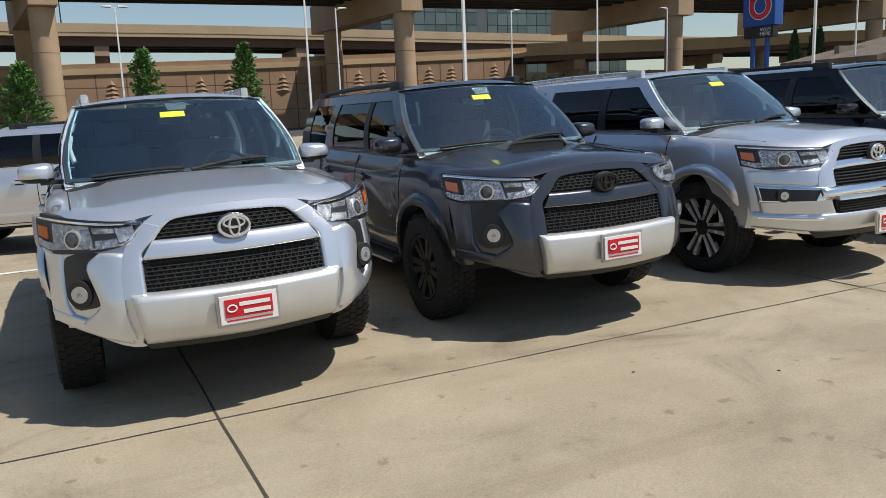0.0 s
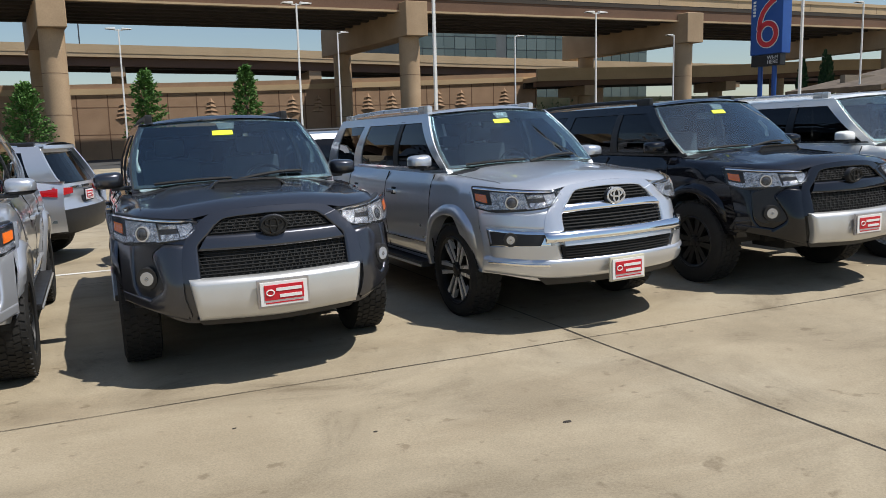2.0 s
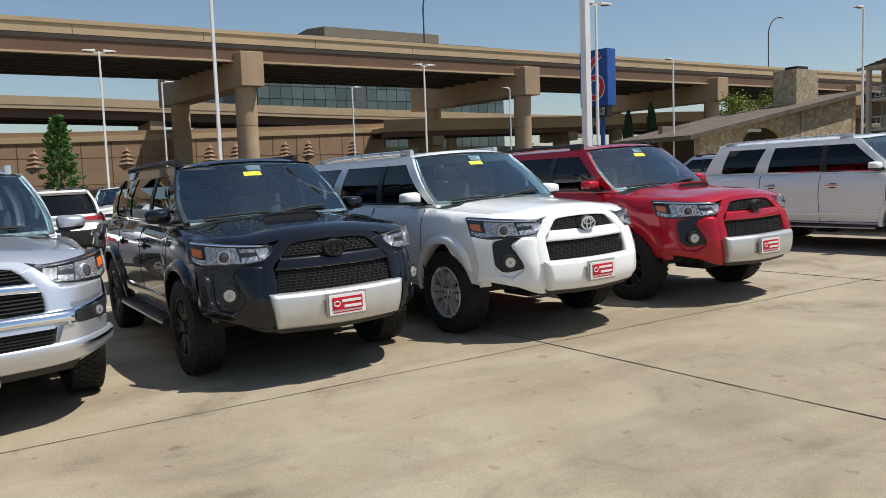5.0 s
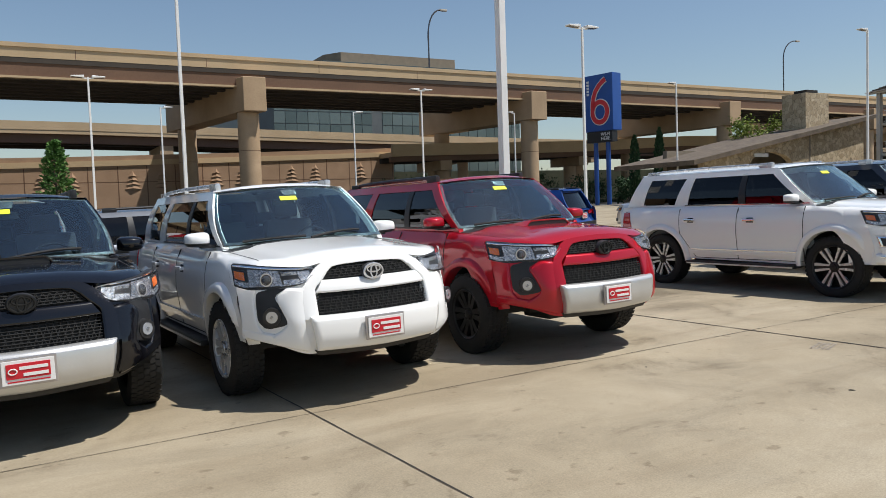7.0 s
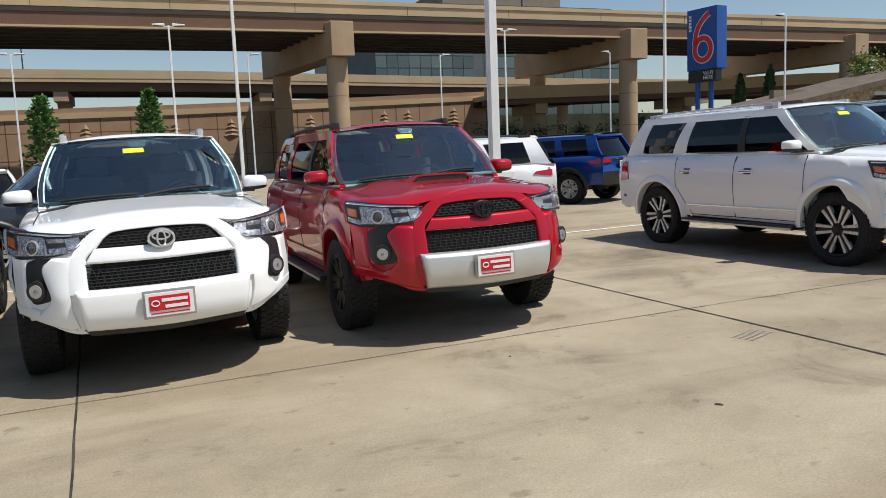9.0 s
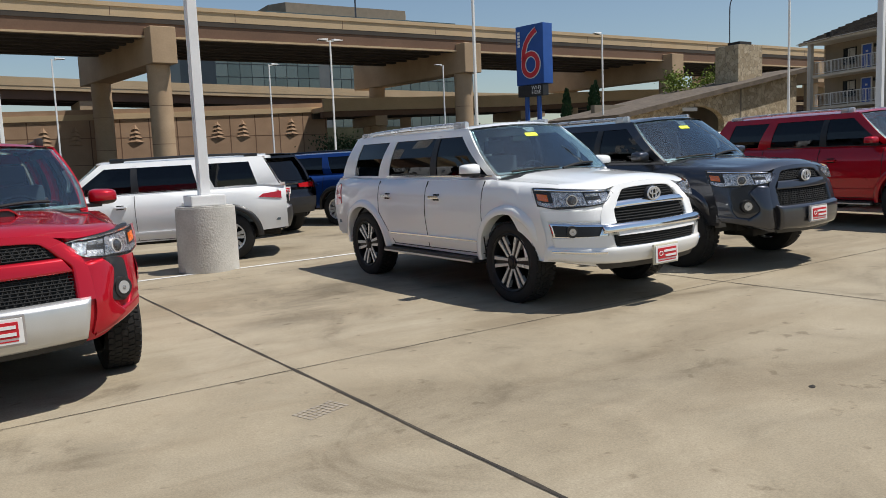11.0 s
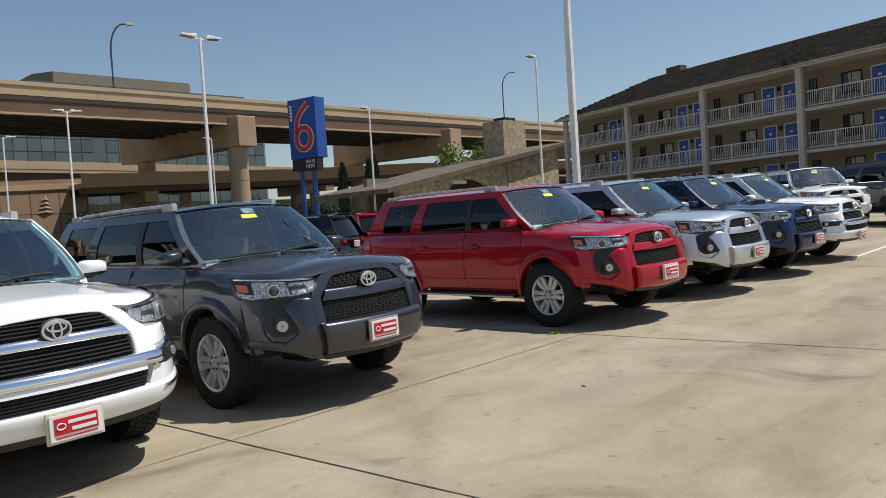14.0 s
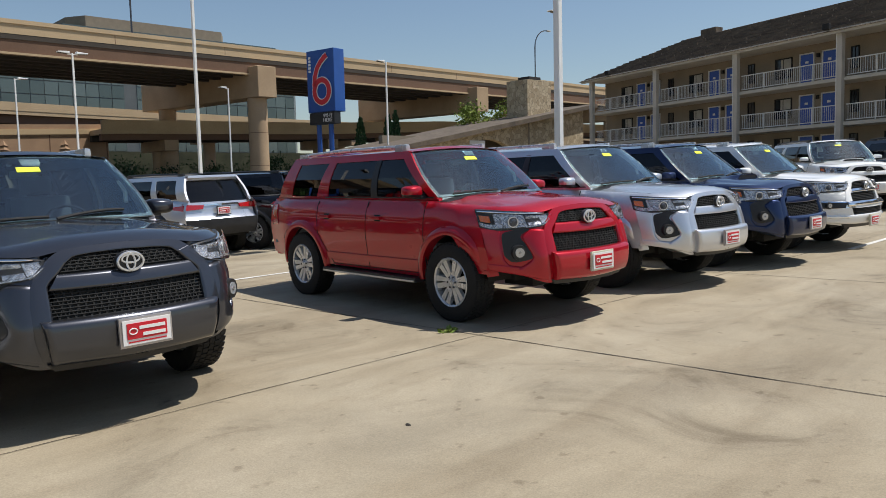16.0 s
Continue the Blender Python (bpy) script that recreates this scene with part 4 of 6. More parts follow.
        plate("bumper_corner", [(0.800, 0.555), (0.845, 0.650), (0.846, 0.780), (0.835, 0.910)], [(0.912, 0.555), (0.915, 0.650), (0.916, 0.780), (0.916, 0.930)], B, 0.012, 0.05, 14, 5, "ls", 0.016, flip=True)
        plate("bumper_foot", [(0.560, 0.440), (0.700, 0.478), (0.900, 0.540)], [(0.575, 0.500), (0.720, 0.570), (0.915, 0.615)], B, 0.016, 0.05, 14, 4, "lh", 0.018, flip=True)
        fogx, fogz, fr, fo = 0.764, 0.712, 0.056, 0.012
        plz = 0.585
    elif trim == "limited":
        gr = plate("grille", span((0.0, 0.775), (0.49, 0.775)), span((0.0, 1.08), (0.37, 1.08)), M_DARK, -0.020, 0.02, 14, 8, lab="black grille with a chrome bar")
        slats([0.790 + 0.024 * k for k in range(5)], lambda z: 0.47, 0.007, 0.006, gr)
        slats([0.985 + 0.022 * k for k in range(4)], lambda z: 0.40 - 0.9 * (z - 0.96), 0.006, 0.006, gr)
        plate("hood_lip", span(*ARCH_IN), span(*ARCH_OUT), B, 0.010, 0.05, 28, 4, "l", 0.012)
        plate("grille_bar", span((0.0, 0.905), (0.30, 0.902), (0.470, 0.892)), span((0.0, 0.968), (0.26, 0.968), (0.415, 0.962)), M_CHROME, 0.026, 0.06, 24, 5, "lh", 0.018, 0.008, lab="polished chrome grille bar")
        plate("grille_frame", [(0.345, 1.025), (0.40, 0.965), (0.455, 0.90), (0.468, 0.84), (0.468, 0.770)], [(0.440, 1.056), (0.515, 0.985), (0.570, 0.92), (0.60, 0.86), (0.62, 0.770)], B, 0.018, 0.06, 22, 6, "l", 0.018, 0.004, flip=True)
        plate("chrome_bar", span((0.0, 0.698), (0.35, 0.698), (0.62, 0.690)), span((0.0, 0.775), (0.35, 0.777), (0.62, 0.772)), M_CHROME, 0.066, 0.09, 28, 6, "lhse", 0.022, 0.012, lab="polished chrome bumper bar")
        plate("bumper_bar", span((0.0, 0.665), (0.50, 0.665)), span((0.0, 0.700), (0.50, 0.700)), PT, 0.056, 0.08, 20, 3)
        lg = plate("lower_grille", span((0.0, 0.565), (0.500, 0.572)), span((0.0, 0.662), (0.520, 0.668)), M_DARK, 0.030, 0.03, 18, 3)
        slats((0.578, 0.598, 0.618, 0.638), lambda z: 0.49, 0.008, 0.044, lg, "lower_grille_insert")
        plate("valance", span((0.0, 0.405), (0.45, 0.410), (0.70, 0.430), (0.90, 0.455)), span((0.0, 0.566), (0.50, 0.568), (0.72, 0.575), (0.905, 0.580)), PT, 0.046, 0.08, 36, 8, "lh", 0.026, 0.008)
        plate("bumper_cheek", [(0.515, 0.560), (0.540, 0.62), (0.560, 0.675)], [(0.880, 0.575), (0.885, 0.62), (0.890, 0.655)], PT, 0.036, 0.05, 6, 8, "h", 0.016, flip=True)
        plate("bumper_brow", [(0.600, 0.785), (0.70, 0.790), (0.895, 0.800)], [(0.555, 0.920), (0.70, 0.910), (0.905, 0.905)], PT, 0.014, 0.05, 14, 5, "lh", 0.018, flip=True)
        plate("fog_frame", [(0.590, 0.652), (0.75, 0.650), (0.888, 0.655)], [(0.575, 0.772), (0.75, 0.780), (0.892, 0.792)], M_CHROME, 0.030, 0.04, 14, 4, "lhse", 0.010, lab="chrome fog lamp surround", flip=True)
        plate("fog_pocket", [(0.650, 0.672), (0.76, 0.669), (0.872, 0.672)], [(0.612, 0.752), (0.76, 0.760), (0.876, 0.772)], M_BLACK, 0.034, 0.03, 12, 3, flip=True)
        plate("bumper_strip", [(0.600, 0.515), (0.74, 0.520), (0.880, 0.530)], [(0.605, 0.538), (0.74, 0.542), (0.885, 0.550)], M_CHROME, 0.062, 0.05, 14, 2, "lh", 0.006, flip=True)
        plate("skid_lip", span((0.0, 0.355), (0.60, 0.365)), span((0.0, 0.410), (0.66, 0.420)), M_BLACK, 0.015, 0.06, 14, 2)
        fogx, fogz, fr, fo = 0.792, 0.715, 0.040, 0.030
        plz = 0.455
    else:
        plate("grille", span((0.0, 0.88), (0.50, 0.90)), span((0.0, 0.985), (0.44, 0.98)), M_BLACK, 0.012, 0.02, 18, 3)
        lg = plate("lower_grille", span((0.0, 0.52), (0.58, 0.54)), span((0.0, 0.76), (0.48, 0.75)), M_DARK, 0.012, 0.02, 14, 5)
        slats((0.56, 0.61, 0.66, 0.71), lambda z: 0.5, 0.012, 0.022, lg, "lower_grille_insert")
        fogx, fogz, fr, fo = 0.76, 0.60, 0.045, 0.0
        plz = 0.66
    # ---- fog lamps
    for sgn in (1, -1):
        seat, way = on_nose(sgn * fogx, fogz)
        seat = seat + way * fo
        way = (way + Vector((0, -0.7, 0))).normalized()
        bm = bmesh.new()
        cyl(bm, seat - way * 0.04, seat + way * 0.022, fr + 0.018, fr + 0.012, 24)
        fl = part("fog_lamp", bm, M_BLACK, root, smooth=True)
        bm = bmesh.new()
        cyl(bm, seat, seat + way * 0.027, fr * 0.88, fr * 0.78, 24)
        part("fog_glass", bm, M_FOGGLASS, fl, "clear fog lamp glass")
        bm = bmesh.new()
        cyl(bm, seat, seat + way * 0.031, fr * 0.30, fr * 0.24, 12)
        part("fog_bulb_cap", bm, M_LAMP, fl)
    # ---- headlamps: a wedge that ends in a point beside the grille
    if cross:
        HB, HT = [(0.50, 0.93), (0.70, 0.90), (0.90, 0.90)], [(0.47, 0.985), (0.70, 1.01), (0.90, 1.02)]
    else:
        HB = [(0.452, 1.030), (0.530, 0.960), (0.640, 0.940), (0.770, 0.926), (0.870, 0.924), (0.918, 0.955)]
        HT = [(0.458, 1.050), (0.560, 1.062), (0.660, 1.070), (0.760, 1.080), (0.850, 1.092), (0.918, 1.102)]
    HB, HT = along(HB, 24), along(HT, 24)
    for sgn in (1, -1):
        def cut(s0, s1, t0, t1, off, thick, mt, name, parent, lab="", edges="", bulge=0.0, nu=10, nv=4, r=0.008):
            ks = [s0 + (s1 - s0) * k / 6 for k in range(7)]
            pts = []
            for t in (t0, t1):
                row = []
                for s in ks:
                    i = min(23, int(s * 24))
                    p = HB[i].lerp(HB[i + 1], s * 24 - i).lerp(HT[i].lerp(HT[i + 1], s * 24 - i), t)
                    row.append((sgn * p.x, p.y))
                pts.append(row)
            b = bmesh.new()
            panel(b, on_nose, pts[0], pts[1], nu, nv, off, thick, edges, r, bulge)
            return part(name, b, mt, parent, lab, smooth=40), pts
        hl, _ = cut(0.0, 1.0, -0.07, 1.07, 0.008, 0.03, M_BLACK, "headlight", root, "clear headlight with amber corner", "lh", 0.0, 20)
        cut(0.08, 0.27, 0.12, 0.78, 0.012, 0.01, M_LAMP, "reflector", hl)
        cut(0.28, 0.48, 0.08, 0.80, 0.016, 0.01, M_LAMP, "reflector", hl, "", "lh", -0.01)
        cut(0.50, 0.84, 0.06, 0.84, 0.012, 0.01, M_LAMP, "projector_housing", hl)
        cut(0.03, 0.98, 0.90, 0.975, 0.022, 0.016, M_CHROME, "brow_strip", hl, "bright brow strip", "lh", 0, 16, 2, 0.004)
        cut(0.06, 0.52, 0.02, 0.09, 0.022, 0.016, M_LAMP, "lower_strip", hl)
        cut(0.88, 0.975, 0.34, 0.70, 0.016, 0.012, M_AMBER, "corner_reflector", hl, "orange corner reflector")
        cut(0.84, 0.985, 0.04, 0.26, 0.016, 0.012, M_LAMP, "side_reflector", hl)
        _, c = cut(0.62, 0.70, 0.40, 0.48, 0.013, 0.01, M_LAMPGREY, "projector_seat", hl)
        c = Vector(c[0][3])
        seat, way = on_nose(c.x, c.y)
        way = (way + Vector((0, -0.5, 0))).normalized()
        bm = bmesh.new()
        cyl(bm, seat, seat + way * 0.034, 0.050, 0.050, 24)
        part("projector_ring", bm, M_BADGE, hl, smooth=True)
        bm = bmesh.new()
        cyl(bm, seat + way * 0.02, seat + way * 0.036, 0.043, 0.041, 24)
        part("projector_well", bm, M_LAMPGREY, hl, smooth=True)
        bm = bmesh.new()
        bmesh.ops.create_uvsphere(bm, u_segments=16, v_segments=10, radius=0.033)
        bmesh.ops.transform(bm, matrix=Matrix.Translation(seat + way * 0.034) @ way.to_track_quat("Y", "Z").to_matrix().to_4x4() @ Matrix.Diagonal((1, 0.4, 1, 1)), verts=bm.verts)
        part("projector_lens", bm, plain_lens(), hl, smooth=True)
        lens, _ = cut(0.0, 1.0, -0.05, 1.05, 0.052, 0.006, M_LENS, "lens_cover", hl, "", "lhe", 0.006, 20, 6, 0.012)
        lens.visible_shadow = False
    # ---- emblem and plate
    ez = 1.000 if not cross else 0.93
    ey = nose(0, ez) - 0.062
    em = M_BADGE if emblem == "chrome" else M_BLACK_ALLOY
    bm = bmesh.new()
    r = bmesh.ops.create_cone(bm, cap_ends=True, segments=28, radius1=0.094, radius2=0.088, depth=0.03)
    bmesh.ops.transform(bm, matrix=Matrix.Translation((0, ey + 0.016, ez)) @ Matrix.Diagonal((1, 1, 0.74, 1)) @ Matrix.Rotation(radians(90), 4, "X"), verts=r["verts"])
    eb = part("emblem", bm, M_BLACK, root, "oval emblem on the grille")
    bm = bmesh.new()
    ellipse_ring(bm, (0, ey - 0.002, ez), 0.080, 0.056, 0.009)
    ellipse_ring(bm, (0, ey - 0.004, ez + 0.018), 0.055, 0.026, 0.0075, 20)
    ellipse_ring(bm, (0, ey - 0.006, ez - 0.002), 0.026, 0.050, 0.0075, 20)
    part("emblem_badge", bm, em, eb, smooth=True)
    dealer_plate(root, 0, nose(0, plz) - 0.100, plz, plate_frame or M_PLATEFRAME)
    # ---- bonnet shut lines, scoop
    for sgn in (1, -1):
        bm = bmesh.new()
        for k in range(12):
            y0, y1 = 0.40 + 0.070 * k, 0.40 + 0.070 * (k + 1)
            xa, xb = (0.770 + 0.0 * k) * sgn, 0.770 * sgn
            q = [hood_point(xa, y0)[0], hood_point(xb, y1)[0]]
            vs = [bm.verts.new((p.x + d, p.y, p.z + 0.002)) for p in q for d in (-0.004, 0.004)]
            bm.faces.new((vs[0], vs[1], vs[3], vs[2]))
        part("hood_seam", bm, M_DARK, root)
    bm = bmesh.new()
    on_hood = lambda x, y: hood_point(x, y)
    patch(bm, on_hood, [(-0.76, 1.13), (0.76, 1.13), (0.80, 1.29), (-0.80, 1.29)], 14, 3, 0.003, 0.03)
    part("cowl", bm, M_BLACK, root, "black wiper cowl")
    if scoop:
        def lift(h, y0, y1):
            def at(x, y):
                p, n = hood_point(x, y)
                return p + n * h * (1 - smooth01((y - y0) / (y1 - y0))) * smooth01((0.285 - abs(x)) / 0.07), n
            return at
        bm = bmesh.new()
        patch(bm, lift(0.052, 0.80, 1.16), [(-0.30, 0.80), (0.30, 0.80), (0.28, 1.16), (-0.28, 1.16)], 20, 8, 0.002, 0.014)
        sc = part("hood_scoop", bm, PT, root, "raised bonnet scoop with a dark slot", smooth=True)
        bm = bmesh.new()
        patch(bm, lift(0.036, 0.80, 1.16), [(-0.245, 0.805), (0.245, 0.805), (0.24, 0.96), (-0.24, 0.96)], 16, 4, 0.0, 0.05)
        part("scoop_inlet", bm, M_BLACK, sc)
    # ---- glasshouse: pillars, roof, panes
    for sgn in (1, -1):
        H = on_house(sgn)
        for nm, q, mt, nu, nv_ in (("a_pillar", [(1.265, 1.195), (1.385, 1.195), (1.965, 1.66), (1.86, 1.70)], PT, 2, 8),
                                   ("b_pillar", [(2.32, 1.195), (2.44, 1.195), (2.42, 1.65), (2.33, 1.65)], M_BLACK, 2, 6),
                                   ("c_pillar", [(3.36, 1.195), (3.62, 1.195), (3.42, 1.65), (3.26, 1.65)], PT, 3, 6),
                                   ("d_pillar", [(4.30, 1.195), (4.655, 1.195), (4.40, 1.70), (4.16, 1.66)], PT, 3, 6),
                                   ("roof_side", [(1.86, 1.63), (4.36, 1.63), (4.40, 1.712), (1.875, 1.712)], PT, 14, 2),
                                   ("belt_side", [(1.25, 1.165), (4.67, 1.165), (4.65, 1.235), (1.30, 1.222)], PT, 16, 1)):
            bm = bmesh.new()
            patch(bm, H, q, nu, nv_, 0.0 if nm != "belt_side" else 0.004, 0.05)
            part(nm, bm, mt, root, smooth=30)
        for nm, q in (("front_side_window", [(1.375, 1.215), (2.33, 1.215), (2.34, 1.645), (1.945, 1.645)]), ("rear_side_window", [(2.43, 1.215), (3.375, 1.215), (3.275, 1.645), (2.41, 1.645)]), ("quarter_window", [(3.60, 1.235), (4.32, 1.25), (4.18, 1.63), (3.42, 1.64)])):
            bm = bmesh.new()
            patch(bm, H, q, 6, 4, -0.008, 0.004)
            part(nm, bm, M_TINT, root, "dark tinted side glass").visible_shadow = False
        bm = bmesh.new()
        patch(bm, H, [(1.33, 1.208), (3.40, 1.212), (3.40, 1.228), (1.34, 1.222)], 12, 1, 0.007, 0.01)
        part("belt_moulding", bm, M_CHROME if trim == "limited" else M_BLACK, root)
        # doors: seams, handles, lower moulding
        F = on_side(sgn)
        dr = bmesh.new()
        for ya, yb, za, zb in ((1.355, 1.345, 0.44, 1.175), (2.385, 2.375, 0.44, 1.175), (3.13, 3.40, 0.44, 0.80), (3.40, 3.43, 0.80, 1.175)):
            patch(dr, F, [(ya - 0.004, za), (ya + 0.004, za), (yb + 0.004, zb), (yb - 0.004, zb)], 1, 8, 0.0025, 0.01)
        patch(dr, F, [(1.355, 0.436), (3.13, 0.436), (3.13, 0.444), (1.355, 0.444)], 8, 1, 0.0025, 0.01)
        part("door_seam", dr, M_DARK, root)
        for ya in (2.06, 3.10):
            bm = bmesh.new()
            x = flank(ya, 1.0)
            box(bm, sgn * x - 0.02, sgn * x + 0.02, ya - 0.0, ya + 0.20, 0.985, 1.02, 0.010)
            bmesh.ops.translate(bm, vec=(sgn * 0.022, 0, 0), verts=bm.verts)
            h = part("door_handle", bm, M_CHROME if trim == "limited" else PT, root, "chrome door handle" if trim == "limited" else "")
            bm = bmesh.new()
            patch(bm, F, [(ya + 0.04, 0.965), (ya + 0.15, 0.965), (ya + 0.15, 1.035), (ya + 0.04, 1.035)], 2, 2, 0.002, 0.01)
            part("handle_recess", bm, M_DARK, h)
        bm = bmesh.new()
        patch(bm, F, [(1.40, 0.50), (3.20, 0.50), (3.22, 0.575), (1.40, 0.575)], 10, 2, 0.018, 0.03, bulge=0.004)
        lm = part("door_moulding", bm, PT, root, smooth=30)
        if trim == "limited":
            bm = bmesh.new()
            patch(bm, F, [(1.42, 0.562), (3.18, 0.562), (3.18, 0.574), (1.42, 0.574)], 10, 1, 0.024, 0.02)
            part("moulding_strip", bm, M_CHROME, lm)
        # running board
        if not cross:
            bm = bmesh.new()
            box(bm, min(sgn * 0.80, sgn * 0.98), max(sgn * 0.80, sgn * 0.98), 1.46, 3.26, 0.345, 0.395, 0.012)
            rb = part("running_board", bm, M_BLACK, root, "black running board")
            bm = bmesh.new()
            box(bm, sgn * 0.984 - 0.006, sgn * 0.984 + 0.006, 1.48, 3.24, 0.350, 0.370, 0.003)
            part("board_edge", bm, M_MATTE_ALLOY, rb)
        # sill, under the doors
        # wheel-arch flares and liners
        for yc in (Y_FRONT, Y_REAR):
            bm = bmesh.new()
            last = None
            a0, a1 = (-3, 183) if yc == Y_REAR else (-3, 172)
            for k in range(29):
                a = radians(a0 + (a1 - a0) * k / 28)
                ring = []
                for rr, xo in ((0.452, -0.075), (0.455, 0.030), (0.475, 0.040), (0.520, 0.032), (0.545, -0.004)):
                    yy, zz = yc + rr * math.cos(a), R_TYRE + 0.01 + rr * math.sin(a)
                    xx = flank(min(max(yy, 0.45), 4.6), min(max(zz, 0.40), 1.05)) + xo
                    if yy < 0.56:
                        xx -= 0.10 * smooth01((0.62 - yy) / 0.2) 
                    ring.append(bm.verts.new((sgn * xx, yy, zz)))
                if last:
                    for j in range(4):
                        bm.faces.new((last[j], last[j + 1], ring[j + 1], ring[j]))
                last = ring
            bmesh.ops.recalc_face_normals(bm, faces=bm.faces)
            part("wheel_arch", bm, M_BLACK if cross else PT, root, smooth=50)
            bm = bmesh.new()
            last = None
            for k in range(21):
                a = radians(-2 + 180 * k / 20)
                ring = [bm.verts.new((sgn * x, yc + 0.455 * math.cos(a), R_TYRE + 0.01 + 0.455 * math.sin(a))) for x in (0.55, 0.86)]
                if last:
                    bm.faces.new((last[0], last[1], ring[1], ring[0]))
                last = ring
            part("arch_liner", bm, M_DARK, root)
        # mirror
        bm = bmesh.new()
        bmesh.ops.create_uvsphere(bm, u_segments=18, v_segments=12, radius=1.0)
        for v in bm.verts:
            v.co.x = math.copysign(abs(v.co.x) ** 0.5, v.co.x)
            v.co.z = math.copysign(abs(v.co.z) ** 0.55, v.co.z) * (1 - 0.16 * (sgn * v.co.x + 1) / 2)
            if v.co.y > 0.35:
                v.co.y = 0.35
        bmesh.ops.transform(bm, matrix=Matrix.Translation((sgn * 0.935, 1.52, 1.282)) @ Matrix.Diagonal((0.108, 0.10, 0.070, 1)), verts=bm.verts)
        low_faces = [f for f in bm.faces if f.calc_center_median().z < 1.252 + 0.03 * (1 - abs(f.calc_center_median().x) / 0.97)]
        for f in low_faces:
            f.material_index = 1
        mr = part("mirror", bm, [PT, M_BLACK], root, smooth=50)
        bm = bmesh.new()
        box(bm, min(sgn * 0.76, sgn * 0.92), max(sgn * 0.76, sgn * 0.92), 1.46, 1.54, 1.205, 1.235, 0.01)
        part("mirror_arm", bm, M_BLACK, mr)
        bm = bmesh.new()
        box(bm, min(sgn * 0.85, sgn * 1.01), max(sgn * 0.85, sgn * 1.01), 1.549, 1.555, 1.235, 1.330)
        part("mirror_glass", bm, M_CHROME, mr)
        # roof rail
        bm = bmesh.new()
        zr = 1.770
        tube(bm, [(sgn * 0.575, 2.02, 1.735), (sgn * 0.580, 2.12, zr - 0.012), (sgn * 0.582, 2.3, zr), (sgn * 0.582, 3.2, zr + 0.004), (sgn * 0.570, 4.0, zr - 0.01), (sgn * 0.560, 4.2, zr - 0.025), (sgn * 0.552, 4.30, 1.72)], 0.021, 8)
        rl = part("roof_rail", bm, M_ALLOY if rails == "silver" else M_BLACK, root, smooth=True)
        for ya in (2.10, 4.20):
            bm = bmesh.new()
            box(bm, sgn * 0.572 - 0.028, sgn * 0.572 + 0.028, ya - 0.10, ya + 0.12, 1.705, zr + (0.022 if ya < 3 else -0.002), 0.022)
            part("rail_foot", bm, M_ALLOY if rails == "silver" and ya > 2.5 else (M_ALLOY if rails == "silver" else M_BLACK), rl, smooth=True)
        # tail lamp
        bm = bmesh.new()
        Tq = lambda s, z: tail_point(s, z)
        if cross:
            patch(bm, Tq, [(sgn * 0.52, 1.02), (sgn * 1.02, 1.00), (sgn * 1.02, 1.12), (sgn * 0.50, 1.10)], 6, 3, 0.03, 0.12)
            patch(bm, F, [(4.30, 1.03), (4.66, 0.99), (4.66, 1.11), (4.36, 1.08)], 4, 3, 0.012, 0.03)
        else:
            patch(bm, Tq, [(sgn * 0.80, 0.86), (sgn * 1.01, 0.86), (sgn * 1.01, 1.13), (sgn * 0.84, 1.13)], 4, 6, 0.03, 0.12)
            patch(bm, F, [(4.44, 0.88), (4.66, 0.86), (4.66, 1.12), (4.52, 1.13)], 4, 4, 0.012, 0.03)
        part("tail_lamp", bm, M_REDLAMP, root, "red tail lamp")
    bm = bmesh.new()
    nxr, nyr = 14, 14
    g = []
    for j in range(nyr + 1):
        y = (1.855, 1.875, 1.91, 1.97)[j] if j < 4 else 1.97 + (4.42 - 1.97) * (j - 3) / (nyr - 3)
        row = []
        for i in range(nxr + 1):
            s = -1 + 2 * i / nxr
            w = house(y, 1.705)
            z = 1.708 + 0.062 * (1 - abs(s) ** 2.4) * (0.84 + 0.16 * math.sin(math.pi * min(1, (y - 1.7) / 2.9))) 
            z = (1.703 + 0.030 * (1 - s * s)) * (1 - smooth01(j / 3)) + z * smooth01(j / 3)
            front = 0.15 * (1 - s * s) * (1 - (y - 1.855) / 2.6) + (0.012 if j == 0 else 0)
            row.append(bm.verts.new((s * w, y - front + 0.02 * (j == nyr), z)))
        g.append(row)
    for j in range(nyr):
        for i in range(nxr):
            bm.faces.new((g[j][i], g[j][i + 1], g[j + 1][i + 1], g[j + 1][i]))
    part("roof", bm, PT, root, smooth=60)
    bm = bmesh.new()
    patch(bm, lambda s, t: screen_point(s, t), [(-0.985, 0.0), (0.985, 0.0), (0.985, 0.985), (-0.985, 0.985)], 14, 6, 0.0, 0.004)
    ws = part("windscreen", bm, M_SCREEN, root, "clear windscreen with a yellow sticker", smooth=True)
    ws.visible_shadow = False
    bm = bmesh.new()
    for q in ([(-1, 0.965), (1, 0.965), (1, 1.0), (-1, 1.0)], [(-1, 0.0), (1, 0.0), (1, 0.05), (-1, 0.05)], [(-1, 0), (-0.955, 0), (-0.955, 1), (-1, 1)], [(0.955, 0), (1, 0), (1, 1), (0.955, 1)], [(-0.09, 0.84), (0.09, 0.84), (0.11, 0.94), (-0.11, 0.94)]):
        patch(bm, screen_point, q, 8, 4, -0.007, 0.003)
    part("screen_border", bm, M_BLACK, ws)
